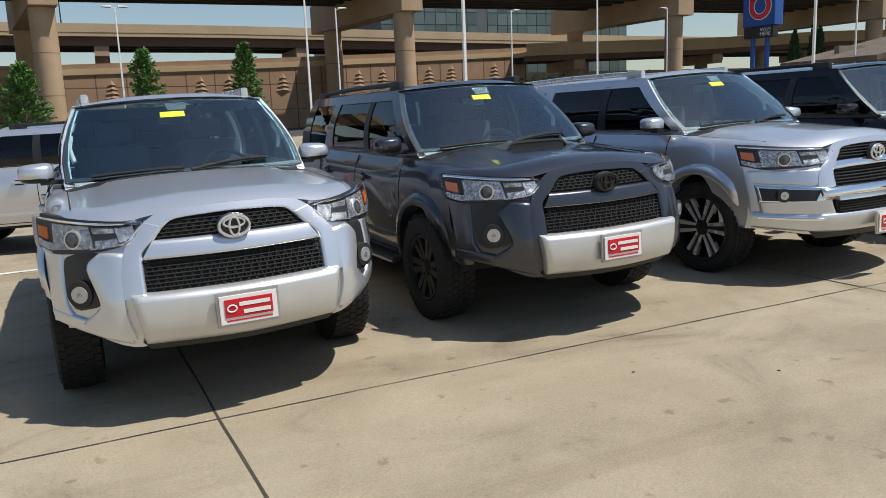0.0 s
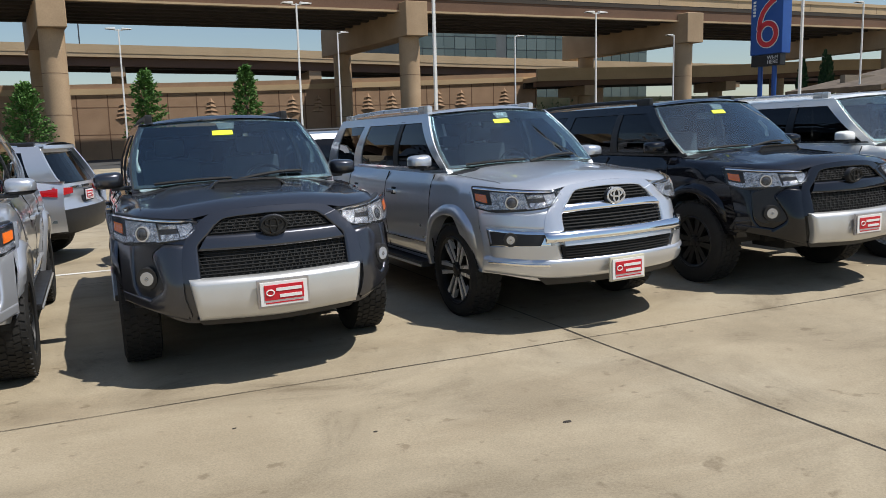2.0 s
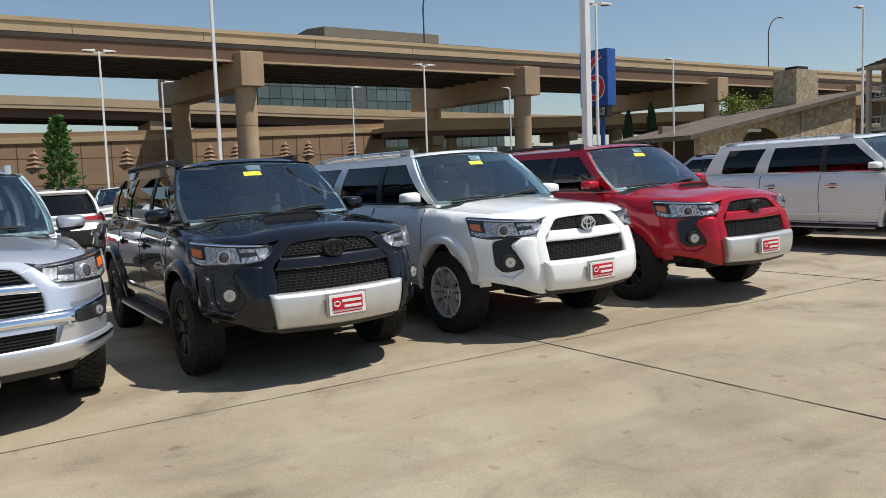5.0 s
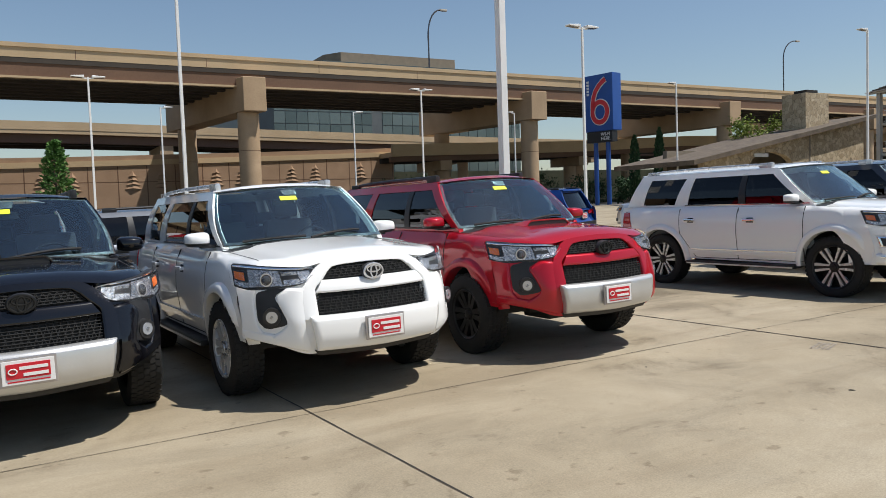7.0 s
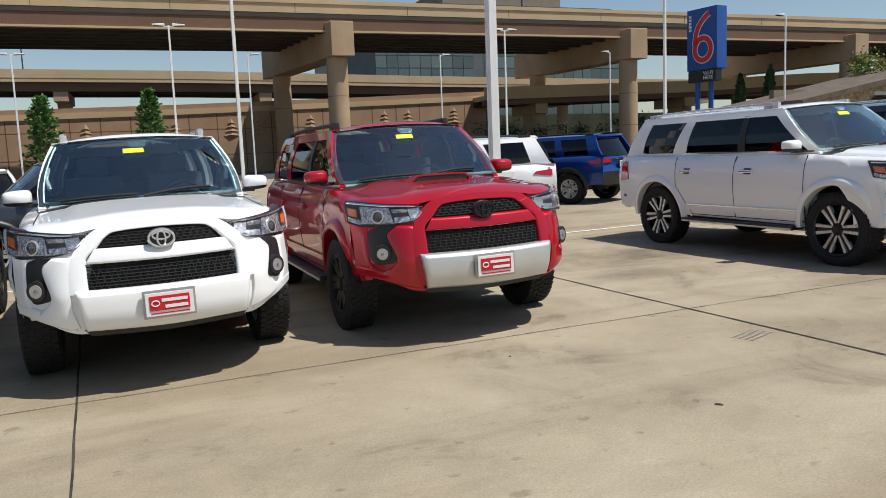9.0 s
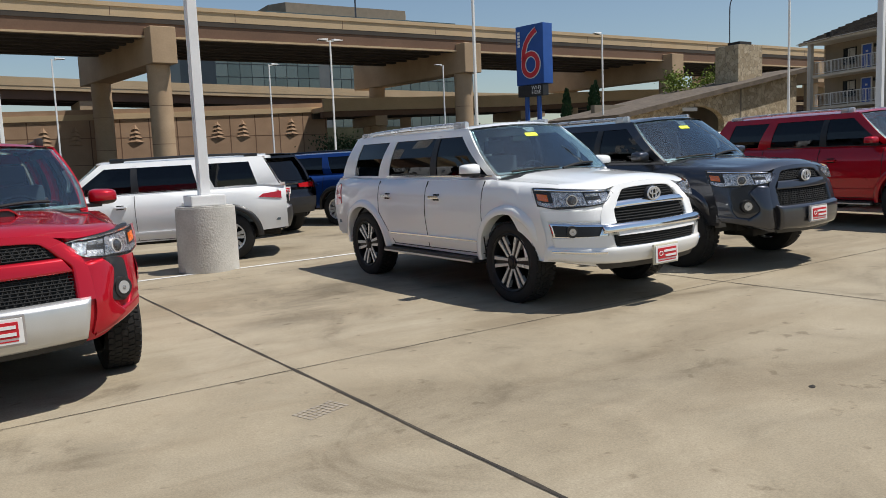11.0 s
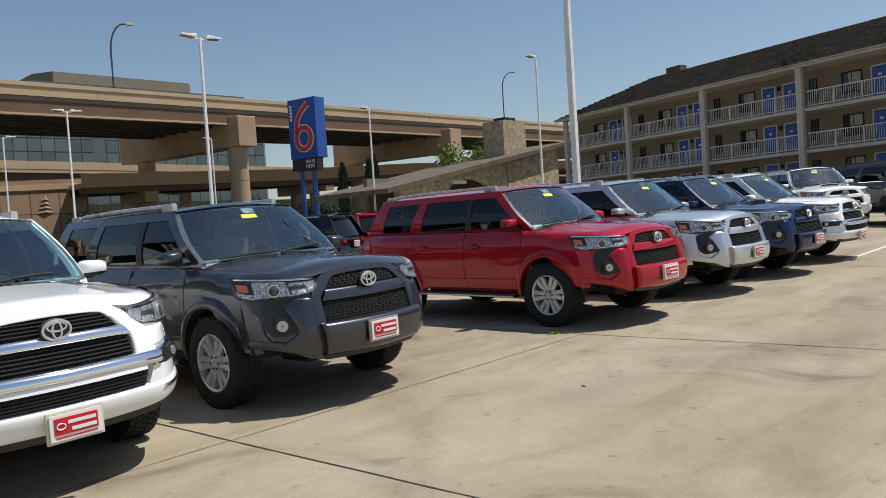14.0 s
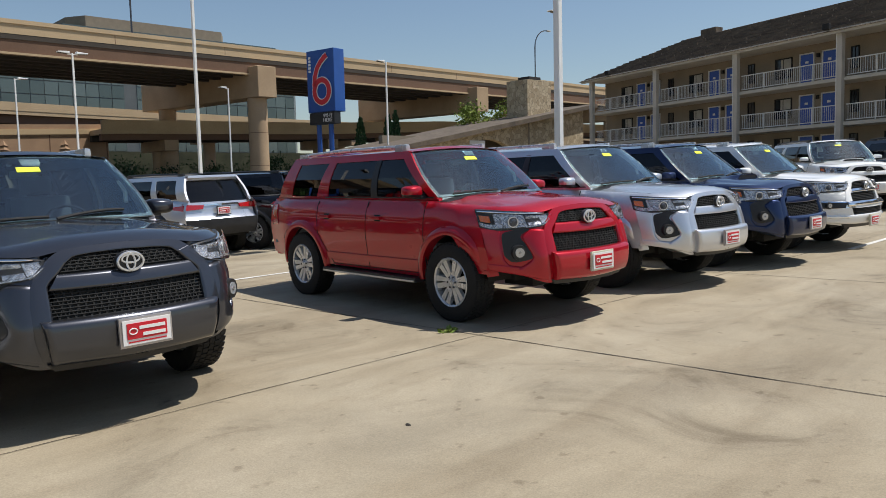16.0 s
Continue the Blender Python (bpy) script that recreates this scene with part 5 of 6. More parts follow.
    if not cross:
        bm = bmesh.new()
        patch(bm, screen_point, [(-0.17, 0.735), (0.06, 0.735), (0.06, 0.806), (-0.17, 0.806)], 3, 1, 0.0045, 0.003)
        part("sticker", bm, M_YELLOW, ws, "yellow paper sticker")
    for s0, s1, t1 in ((-0.80, -0.08, 0.055), (-0.02, 0.66, 0.10)):
        bm = bmesh.new()
        pts = [screen_point(s0 + (s1 - s0) * k / 8, 0.02 + (t1 - 0.02) * math.sin(k / 8 * math.pi / 1.6)) for k in range(9)]
        tube(bm, [p + n * 0.020 for p, n in pts], 0.013, 6)
        part("wiper", bm, M_DARK, root, "black windscreen wiper")
    # ---- tail
    bm = bmesh.new()
    patch(bm, tail_point, [(-0.97, 0.80), (0.97, 0.80), (0.93, 1.16), (-0.93, 1.16)], 10, 4, 0.0, 0.04)
    patch(bm, tail_point, [(-0.99, 1.62), (0.99, 1.62), (0.99, 1.71), (-0.99, 1.71)], 10, 2, 0.0, 0.05)
    part("tailgate", bm, PT, root, smooth=40)
    bm = bmesh.new()
    patch(bm, tail_point, [(-0.90, 1.17), (0.90, 1.17), (0.90, 1.62), (-0.90, 1.62)], 8, 4, -0.008, 0.004)
    part("rear_window", bm, M_TINT, root, "dark tinted rear window").visible_shadow = False
    bm = bmesh.new()
    patch(bm, tail_point, [(-1.0, 0.46), (1.0, 0.46), (1.0, 0.80), (-1.0, 0.80)], 12, 5, 0.035, 0.10)
    part("rear_bumper", bm, M_BLACK if cross else PT, root, smooth=40)
    bm = bmesh.new()
    patch(bm, tail_point, [(-0.92, 1.675), (0.92, 1.675), (0.92, 1.725), (-0.92, 1.725)], 8, 1, 0.10, 0.14)
    part("spoiler", bm, PT, root, smooth=40)
    dealer_plate(root, 0, 4.77, 0.97, M_BLACK, True)
    if cross:
        bm = bmesh.new()
        patch(bm, tail_point, [(-0.50, 1.085), (0.50, 1.085), (0.50, 1.12), (-0.50, 1.12)], 8, 1, 0.02, 0.03)
        part("tail_strip", bm, M_CHROME, root)
    # ---- underside and interior
    bm = bmesh.new()
    box(bm, -0.80, 0.80, 1.45, 3.25, 0.36, 0.46, 0.02)
    box(bm, -0.54, 0.54, 0.45, 4.60, 0.40, 0.70, 0.02)
    box(bm, -0.40, 0.40, 0.35, 0.75, 0.33, 0.45, 0.03)
    cyl(bm, (-0.74, Y_FRONT, R_TYRE), (0.74, Y_FRONT, R_TYRE), 0.045, seg=10)
    cyl(bm, (-0.74, Y_REAR, R_TYRE), (0.74, Y_REAR, R_TYRE), 0.06, seg=10)
    cyl(bm, (0.45, 3.9, 0.38), (0.45, 4.6, 0.40), 0.05, seg=10)
    part("underbody", bm, M_DARK, root, "dark chassis underside")
    bm = bmesh.new()
    box(bm, -0.86, 0.86, 1.25, 4.62, 0.62, 0.66)
    box(bm, -0.86, 0.86, 1.24, 1.30, 0.6, 1.15)
    for s in (-1, 1):
        box(bm, s * 0.80 - 0.02, s * 0.80 + 0.02, 1.25, 4.62, 0.62, 1.14)
    box(bm, -0.8, 0.8, 4.55, 4.62, 0.62, 1.12)
    part("cabin_trim", bm, M_DASH, root)
    bm = bmesh.new()
    prism(bm, [(1.20, 0.95), (1.78, 0.85), (1.80, 1.12), (1.70, 1.20), (1.26, 1.19)], "x", -0.74, 0.74)
    bmesh.ops.bevel(bm, geom=list(bm.edges), offset=0.02, segments=2, affect="EDGES")
    part("dashboard", bm, M_DASH, root, smooth=True)
    bm = bmesh.new()
    ring = [(0.37 + 0.19 * math.cos(a), 1.98 + 0.06 * math.sin(a), 1.15 + 0.165 * math.sin(a)) for a in [2 * math.pi * k / 20 for k in range(21)]]
    tube(bm, ring, 0.015, 6)
    box(bm, 0.29, 0.45, 1.93, 1.97, 1.04, 1.13, 0.02)
    part("steering_wheel", bm, M_BLACK, root, smooth=True)
    for s in (-0.37, 0.37):
        bm = bmesh.new()
        box(bm, s - 0.27, s + 0.27, 2.20, 2.72, 0.66, 0.92, 0.05)
        box(bm, s - 0.26, s + 0.26, 2.62, 2.80, 0.88, 1.40, 0.06)
        box(bm, s - 0.13, s + 0.13, 2.70, 2.80, 1.42, 1.58, 0.04)
        part("front_seat", bm, M_SEAT, root, smooth=True)
    bm = bmesh.new()
    box(bm, -0.68, 0.68, 3.10, 3.55, 0.66, 0.92, 0.05)
    box(bm, -0.68, 0.68, 3.48, 3.66, 0.88, 1.32, 0.06)
    for s in (-0.42, 0.0, 0.42):
        box(bm, s - 0.12, s + 0.12, 3.52, 3.62, 1.34, 1.48, 0.035)
    part("rear_bench", bm, M_SEAT, root, smooth=True)
    bm = bmesh.new()
    box(bm, -0.11, 0.11, 1.80, 1.84, 1.55, 1.61, 0.012)
    part("cabin_mirror", bm, M_BLACK, root)
    for s in (-1, 1):
        bm = bmesh.new()
        tube(bm, [(s * 0.70, 1.62, 1.33), (s * 0.72, 1.66, 1.42), (s * 0.70, 1.74, 1.50)], 0.018, 6)
        part("grab_handle", bm, M_LINER, root)
    add_wheels(root, wheels, 0.83 if trim == "sport" else 0.805)
    return root


LENS_GLASS = []


def plain_lens():
    if not LENS_GLASS:
        LENS_GLASS.append(plain("projector_glass", (0.05, 0.055, 0.065), 0.03, 0.0, coat=1.0))
    return LENS_GLASS[0]


M_PLATEFRAME = plain("plate_frame_grey", (0.45, 0.42, 0.42), 0.3, 0.6)
M_CREAM = plain("cream_frame", (0.62, 0.58, 0.45), 0.5)
SKID = M_MATTE_ALLOY
# x and y of the nose badge, turn, paint
def park(x, y, turn):
    return lot(x, y, turn) @ Matrix.Translation((0, 0.022, 0))


suv(park(0.541, 4.557, 3.0), "silver", "sport", "silver off-road suv with a silver lower bumper", False, "black", "chrome", SKID)
suv(park(2.996, 4.663, 2.5), "grey", "sport", "dark grey suv with bonnet scoop and black wheels", True, "black", "black", SKID, rails="black")
suv(park(5.603, 4.686, 5.0), "silver", "limited", "silver suv with chrome bumper bar and two-tone wheels", False, "twin", "chrome", plate_frame=M_CREAM)
suv(park(8.07, 4.675, 2.5), "black", "sport", "glossy black suv with bonnet scoop and silver valance", True, "black", "black", SKID, rails="black")
suv(park(10.49, 4.535, 3.5), "white", "sport", "white suv with silver six-spoke wheels", False, "six", "chrome")
suv(park(12.835, 4.532, 1.5), "red", "sport", "red suv with bonnet scoop and black wheels", True, "black", "black", SKID, rails="black")
suv(park(18.121, 4.262, 3.0), "white", "limited", "white suv with chrome bumper bar and two-tone wheels", False, "twin", "chrome", plate_frame=M_CREAM)
suv(park(20.682, 4.446, 2.0), "grey", "sport", "dark grey suv with silver six-spoke wheels", False, "six", "chrome")
suv(park(24.907, 4.053, -3.0), "red", "sport", "bright red suv with silver six-spoke wheels", False, "six", "chrome", plate_frame=M_CREAM)
suv(park(27.45, 4.02, -3.0), "silver", "sport", "silver suv parked in the far part of the row", False, "six", "chrome")
suv(park(29.75, 3.95, -3.0), "navy", "sport", "navy blue suv with silver six-spoke wheels", True, "six", "chrome")
suv(park(32.15, 3.95, -3.0), "white", "limited", "white suv with chrome bumper bar in the row", False, "twin", "chrome", plate_frame=M_CREAM)

# ---------------------------------------------------------------- second row and far end of the lot
def rear_park(x, y, turn, sc=(0.96, 0.95, 0.925)):
    """A pose from the place of the tail."""
    return lot(x, y, turn) @ Matrix.Diagonal((*sc, 1)) @ Matrix.Translation((0, -4.8, 0))


for x, y, tn, c, lb in ((1.55, 11.6, 254, "silver", "silver crossover parked side-on behind the row"), (6.5, 11.55, 284, "silver", "pale silver crossover parked side-on behind the row"), (7.2, 17.0, 190, "white", "white crossover parked tail-on far behind"), (11.75, 12.75, 280, "slate", "dark slate crossover parked side-on"), (17.35, 11.6, 250, "white", "white crossover parked at an angle beside the pole"), (18.1, 13.9, 196, "black", "black crossover with a red dealer plate"), (20.9, 14.6, 206, "blue", "bright blue crossover parked tail-on"), (26.1, 13.6, 186, "silver", "silver crossover parked tail-on across the aisle"), (28.3, 13.8, 205, "black", "black crossover with red tail lamps"), (30.4, 15.2, 186, "red", "red crossover parked across the aisle"), (33.2, 15.6, 186, "white", "white crossover parked across the aisle")):
    suv(rear_park(x, y, tn), c, "cross", lb, False, "six", "chrome", group="second row of crossovers", rails="black", kind="cross")
for x, y, tn, c, lb in ((2.9, 21.0, -8, "slate", "slate crossover parked nose-out far behind"), (9.0, 22.0, -10, "white", "white crossover parked nose-out far behind"), (38.6, 10.6, -40, "slate", "grey crossover at the far end of the lot")):
    suv(lot(x, y, tn) @ Matrix.Diagonal((0.96, 0.95, 0.925, 1)), c, "cross", lb, False, "six", "chrome", group="second row of crossovers", rails="black", kind="cross")
suv(lot(40.6, 6.6, -48) @ Matrix.Diagonal((1.06, 1.15, 1.10, 1)), "white", "sport", "large white truck-sized suv at the end of the lot", True, "six", "chrome", group="trucks at the end of the lot", rails="black")
suv(lot(41.6, 3.3, -36) @ Matrix.Diagonal((1.06, 1.15, 1.10, 1)), "slate", "limited", "large slate blue truck-sized suv with chrome grille", False, "six", "chrome", group="trucks at the end of the lot", rails="black")


# ---------------------------------------------------------------- motel
def stone_mat():
    m, n, l, p = node_mat("rubble_stone")
    co = n.new("ShaderNodeTexCoord")
    v = n.new("ShaderNodeTexVoronoi")
    v.inputs["Scale"].default_value = 2.6
    e = n.new("ShaderNodeTexVoronoi")
    e.feature = "DISTANCE_TO_EDGE"
    e.inputs["Scale"].default_value = 2.6
    l.new(co.outputs["Object"], v.inputs["Vector"])
    l.new(co.outputs["Object"], e.inputs["Vector"])
    r = n.new("ShaderNodeValToRGB")
    r.color_ramp.elements[0].color, r.color_ramp.elements[1].color = (0.33, 0.25, 0.15, 1), (0.58, 0.48, 0.33, 1)
    l.new(v.outputs["Color"], r.inputs[0])
    k = n.new("ShaderNodeValToRGB")
    k.color_ramp.elements[0].position, k.color_ramp.elements[1].position = 0.01, 0.05
    k.color_ramp.elements[0].color, k.color_ramp.elements[1].color = (0.45, 0.45, 0.45, 1), (1, 1, 1, 1)
    l.new(e.outputs["Distance"], k.inputs[0])
    mx = n.new("ShaderNodeMix")
    mx.data_type, mx.blend_type = "RGBA", "MULTIPLY"
    mx.inputs["Factor"].default_value = 1
    l.new(r.outputs[0], mx.inputs["A"])
    l.new(k.outputs[0], mx.inputs["B"])
    l.new(mx.outputs["Result"], p.inputs["Base Color"])
    p.inputs["Roughness"].default_value = 0.9
    b = n.new("ShaderNodeBump")
    b.inputs["Strength"].default_value, b.inputs["Distance"].default_value = 0.8, 0.05
    l.new(k.outputs[0], b.inputs["Height"])
    l.new(b.outputs[0], p.inputs["Normal"])
    return m


M_STONE = stone_mat()
M_SHINGLE = noisy("weathered_shingle", (0.075, 0.058, 0.043), (0.16, 0.125, 0.09), 0.9, 0, 1.2, 9, 0.5)
M_STUCCO = noisy("tan_stucco", (0.20, 0.165, 0.12), (0.26, 0.215, 0.16), 0.9, 0, 0.7, 20, 0.2)
M_DOORBLUE = noisy("blue_door_paint", (0.030, 0.085, 0.36), (0.040, 0.105, 0.42), 0.5, 0, 2, 40, 0.05)
M_RAIL = noisy("white_rail_paint", (0.55, 0.55, 0.53), (0.66, 0.66, 0.63), 0.6, 0, 2, 40, 0.05)
M_SLAB = noisy("pale_slab", (0.42, 0.39, 0.34), (0.52, 0.49, 0.43), 0.85, 0, 1, 20, 0.1)
M_WINDOW = plain("dark_window_glass", (0.018, 0.022, 0.026), 0.06, 0.0)
M_CURTAIN = noisy("pale_curtain", (0.32, 0.30, 0.26), (0.42, 0.40, 0.35), 0.9, 0, 3, 30, 0.1)


def motel():
    u = Vector((0.27, 0.963, 0)).normalized()
    v = Vector((-u.y, u.x, 0))
    m = Matrix(((u.x, v.x, 0, 69.3), (u.y, v.y, 0, 17.4), (0, 0, 1, 0), (0, 0, 0, 1)))
    ob = thing("motel", m, "three-storey tan motel with blue doors and white balcony rails", "building", kind="structure")
    g, d1, d2, ev = 1.2, 5.0, 7.7, 10.35
    xa, xb = -46.0, 24.2
    bm = bmesh.new()
    box(bm, xa, xb, -11.0, -1.8, 0.0, ev)
    part("wall", bm, M_STUCCO, ob, "tan stucco wall")
    for z in (d1, d2):
        bm = bmesh.new()
        box(bm, xa, xb - 0.3, -1.82, 0.12, z - 0.22, z, 0.01)
        part("balcony_slab", bm, M_SLAB, ob)
    bm = bmesh.new()
    box(bm, xa, xb, -1.82, 0.5, ev - 0.02, ev + 0.06)
    part("soffit", bm, M_SLAB, ob)
    bm = bmesh.new()
    box(bm, xa, xb + 0.5, 0.5, 0.6, ev - 0.06, ev + 0.22)
    part("fascia_board", bm, M_SLAB, ob)
    bm = bmesh.new()
    e0, e1, r0, r1 = (xa, 0.75, ev + 0.1), (xb + 0.7, 0.75, ev + 0.1), (xa, -5.6, 13.5), (xb - 6.0, -5.6, 13.5)
    b0, b1 = (xa, -11.8, ev + 0.1), (xb + 0.7, -11.8, ev + 0.1)
    vs = [bm.verts.new(p) for p in (e0, e1, r1, r0, b0, b1)]
    for f in ((0, 1, 2, 3), (3, 2, 5, 4), (1, 5, 2), (0, 3, 4), (0, 4, 5, 1)):
        bm.faces.new([vs[k] for k in f])
    bmesh.ops.recalc_face_normals(bm, faces=bm.faces)
    roof = part("roof", bm, M_SHINGLE, ob, "weathered brown shingle roof")
    # courses of shingles, uneven
    rnd = random.Random(8)
    bm = bmesh.new()
    sl = Vector((0, -5.6 - 0.75, 13.5 - ev - 0.1))
    for j in range(1, 17):
        t = j / 17
        x = xa
        while x < xb - 6.5 * t:
            w = rnd.uniform(1.2, 3.4)
            p = Vector((x, 0.75, ev + 0.1)) + sl * t
            box(bm, x, min(x + w - 0.05, xb + 0.4 - 6.5 * t), p.y - 0.12, p.y + 0.14, p.z - 0.05, p.z + 0.02 + rnd.uniform(0, 0.05))
            x += w
    part("shingle_courses", bm, M_SHINGLE, roof)["kind"] = "stuff"
    for px in (-39.5, -31.6, -23.7, -15.8, -7.9, 0, 7.9, 15.8, 23.7):
        bm = bmesh.new()
        box(bm, px - 0.17, px + 0.17, 0.02, 0.34, 0, ev, 0.02)
        part("post", bm, M_SLAB, ob, "square timber-clad balcony post")
        bm = bmesh.new()
        box(bm, px + 0.19, px + 0.26, 0.05, 0.30, 0, ev)
        part("downpipe", bm, M_RAIL, ob)
    first = {}

    def rep(name, build, mat, x, z, parent=ob):
        if name not in first:
            b = bmesh.new()
            build(b)
            o = part(name, b, mat, parent)
            first[name] = o.data
        else:
            o = new(name, first[name])
            o.parent = parent
        o.location = (x, -1.8, z)
        return o
    for bay in range(-5, 3):
        x1 = bay * 7.9 + 7.9
        for fz in (g + 1.1, d1, d2):
            for fr in (0.52, 0.73):
                x = x1 - 7.9 * fr
                d = rep("motel_door", lambda b: box(b, -0.46, 0.46, 0, 0.06, 0, 2.05, 0.01), M_DOORBLUE, x, fz)
                rep("door_frame", lambda b: (box(b, -0.56, -0.48, -0.02, 0.09, 0, 2.12), box(b, 0.48, 0.56, -0.02, 0.09, 0, 2.12), box(b, -0.56, 0.56, -0.02, 0.09, 2.05, 2.13)), M_RAIL, x, fz)
                rep("door_number", lambda b: box(b, -0.12, 0.12, 0.05, 0.075, 1.45, 1.6), M_RAIL, x, fz)
            for fr, w in ((0.29, 0.62), (0.95, 0.22)):
                x = x1 - 7.9 * fr
                nm = "motel_window" if w > 0.5 else "side_window"
                rep(nm, lambda b, w=w: box(b, -w, w, 0.0, 0.03, 0.75, 2.0), M_WINDOW, x, fz)
                rep(nm + "_frame", lambda b, w=w: (box(b, -w - 0.06, w + 0.06, -0.01, 0.08, 0.68, 0.76), box(b, -w - 0.06, w + 0.06, -0.01, 0.08, 1.98, 2.06), box(b, -w - 0.06, -w, -0.01, 0.08, 0.7, 2.05), box(b, w, w + 0.06, -0.01, 0.08, 0.7, 2.05), box(b, -0.02, 0.02, 0, 0.06, 0.75, 2.0)), M_DARK, x, fz)
                if w > 0.5:
                    rep("curtain", lambda b, w=w: box(b, -w, w * 0.35, 0.032, 0.042, 1.3, 1.98), M_CURTAIN, x, fz)
            rep("wall_lamp", lambda b: box(b, -0.09, 0.09, 0, 0.16, 1.75, 2.0, 0.02), M_DARK, x1 - 4.95, fz)
        for fz in (d1, d2):
            def rail(b):
                box(b, -3.72, 3.66, -0.03, 0.03, 1.02, 1.08)
                box(b, -3.72, 3.66, -0.025, 0.025, 0.10, 0.15)
                for k in range(1, 4):
                    box(b, -3.72 + 1.84 * k - 0.03, -3.72 + 1.84 * k + 0.03, -0.03, 0.03, 0, 1.03)
            o = rep("railing", rail, M_RAIL, x1 - 3.95, fz)
            o.location.y = 0.0
            def bal(b):
                for k in range(49):
                    box(b, -3.66 + 0.150 * k - 0.011, -3.66 + 0.150 * k + 0.011, -0.011, 0.011, 0.14, 1.03)
            q = rep("balusters", bal, M_RAIL, x1 - 3.95, fz)
            q.location.y = 0.0
            q["kind"] = "stuff"
    # end wall in stone with a vent, and a roof vent
    bm = bmesh.new()
    box(bm, xb - 0.02, xb + 0.25, -9.0, -1.9, 0, ev + 0.05)
    part("end_wall", bm, M_STONE, ob, "rubble stone end wall")
    for px in (15.5, -10.0):
        bm = bmesh.new()
        box(bm, px - 0.8, px + 0.8, -5.9, -5.1, 13.3, 13.85, 0.05)
        part("roof_vent", bm, M_SHINGLE, ob)
    for px in (0.6, 21.0):
        bm = bmesh.new()
        box(bm, px - 0.22, px + 0.22, 0.60, 0.85, ev + 0.25, ev + 0.6, 0.03)
        cyl(bm, (px, 0.55, ev + 0.1), (px, 0.6, ev + 0.35), 0.04, seg=6)
        part("floodlight", bm, M_DARK, ob)
    return ob


motel()


def stone_wing():
    ob = thing("motel_lobby", Matrix.Identity(4), "low stone lobby wing with an arched opening", "building", kind="structure")
    y = 45.0
    bm = bmesh.new()
    arch = [(70.2 + 0.0, 1.2)] + [(67.2 + 3.0 * math.cos(a), 4.1 + 1.55 * math.sin(a)) for a in [math.pi * k / 12 for k in range(13)]] + [(64.2, 1.2)]
    out = [(58.6, 1.0), (58.6, 4.75), (72.4, 7.15), (80.6, 8.6), (80.6, 1.0)]
    prism(bm, [(58.6, 1.2), (58.6, 4.75), (64.2, 5.72)] + [(64.2, 4.1)] + [(64.2, 1.2)], "y", y, y + 0.6)
    prism(bm, [(70.2, 1.2), (70.2, 6.76), (72.4, 7.15), (80.6, 8.6), (80.6, 1.2)], "y", y, y + 0.6)
    pts = [(67.2 - 3.0 * math.cos(a), 4.1 + 1.4 * math.sin(a)) for a in [math.pi * k / 12 for k in range(13)]]
    for (xa_, za), (xb_, zb) in zip(pts, pts[1:]):
        prism(bm, [(xa_, za), (xb_, zb), (xb_, 5.72 + (xb_ - 64.2) * 0.1736), (xa_, 5.72 + (xa_ - 64.2) * 0.1736)], "y", y, y + 0.6)
    part("stone_wall", bm, M_STONE, ob, "pale rubble stone wall with arch")
    bm = bmesh.new()
    box(bm, 60, 80, y + 5.5, y + 6.0, 1.2, 6.0)
    part("inner_wall", bm, M_STUCCO, ob)
    bm = bmesh.new()
    prism(bm, [(56.8, 4.35), (56.8, 4.75), (72.3, 7.5), (82.0, 9.2), (82.0, 8.85), (72.4, 7.12)], "y", y - 0.7, y + 9.0)
    part("lobby_roof", bm, M_SHINGLE, ob, "brown shingle lean-to roof")
    bm = bmesh.new()
    box(bm, 72.35, 72.5, y - 0.06, y - 0.005, 1.2, 7.2)
    part("wall_post", bm, M_STUCCO, ob)
    bm = bmesh.new()
    box(bm, 64.8, 66.6, y - 0.12, y - 0.02, 5.05, 5.35, 0.01)
    part("wall_sign", bm, M_RAIL, ob, "small pale wall sign")
    ch = thing("chimney", Matrix.Identity(4), "square rubble stone chimney with a dark cap", "chimney", kind="structure")
    bm = bmesh.new()
    box(bm, 74.7, 78.2, 47.0, 49.6, 5.5, 11.35, 0.05)
    part("chimney_stack", bm, M_STONE, ch)
    bm = bmesh.new()
    box(bm, 75.7, 77.4, 47.6, 49.0, 11.3, 11.75, 0.04)
    part("chimney_cap", bm, M_DARK, ch)


stone_wing()


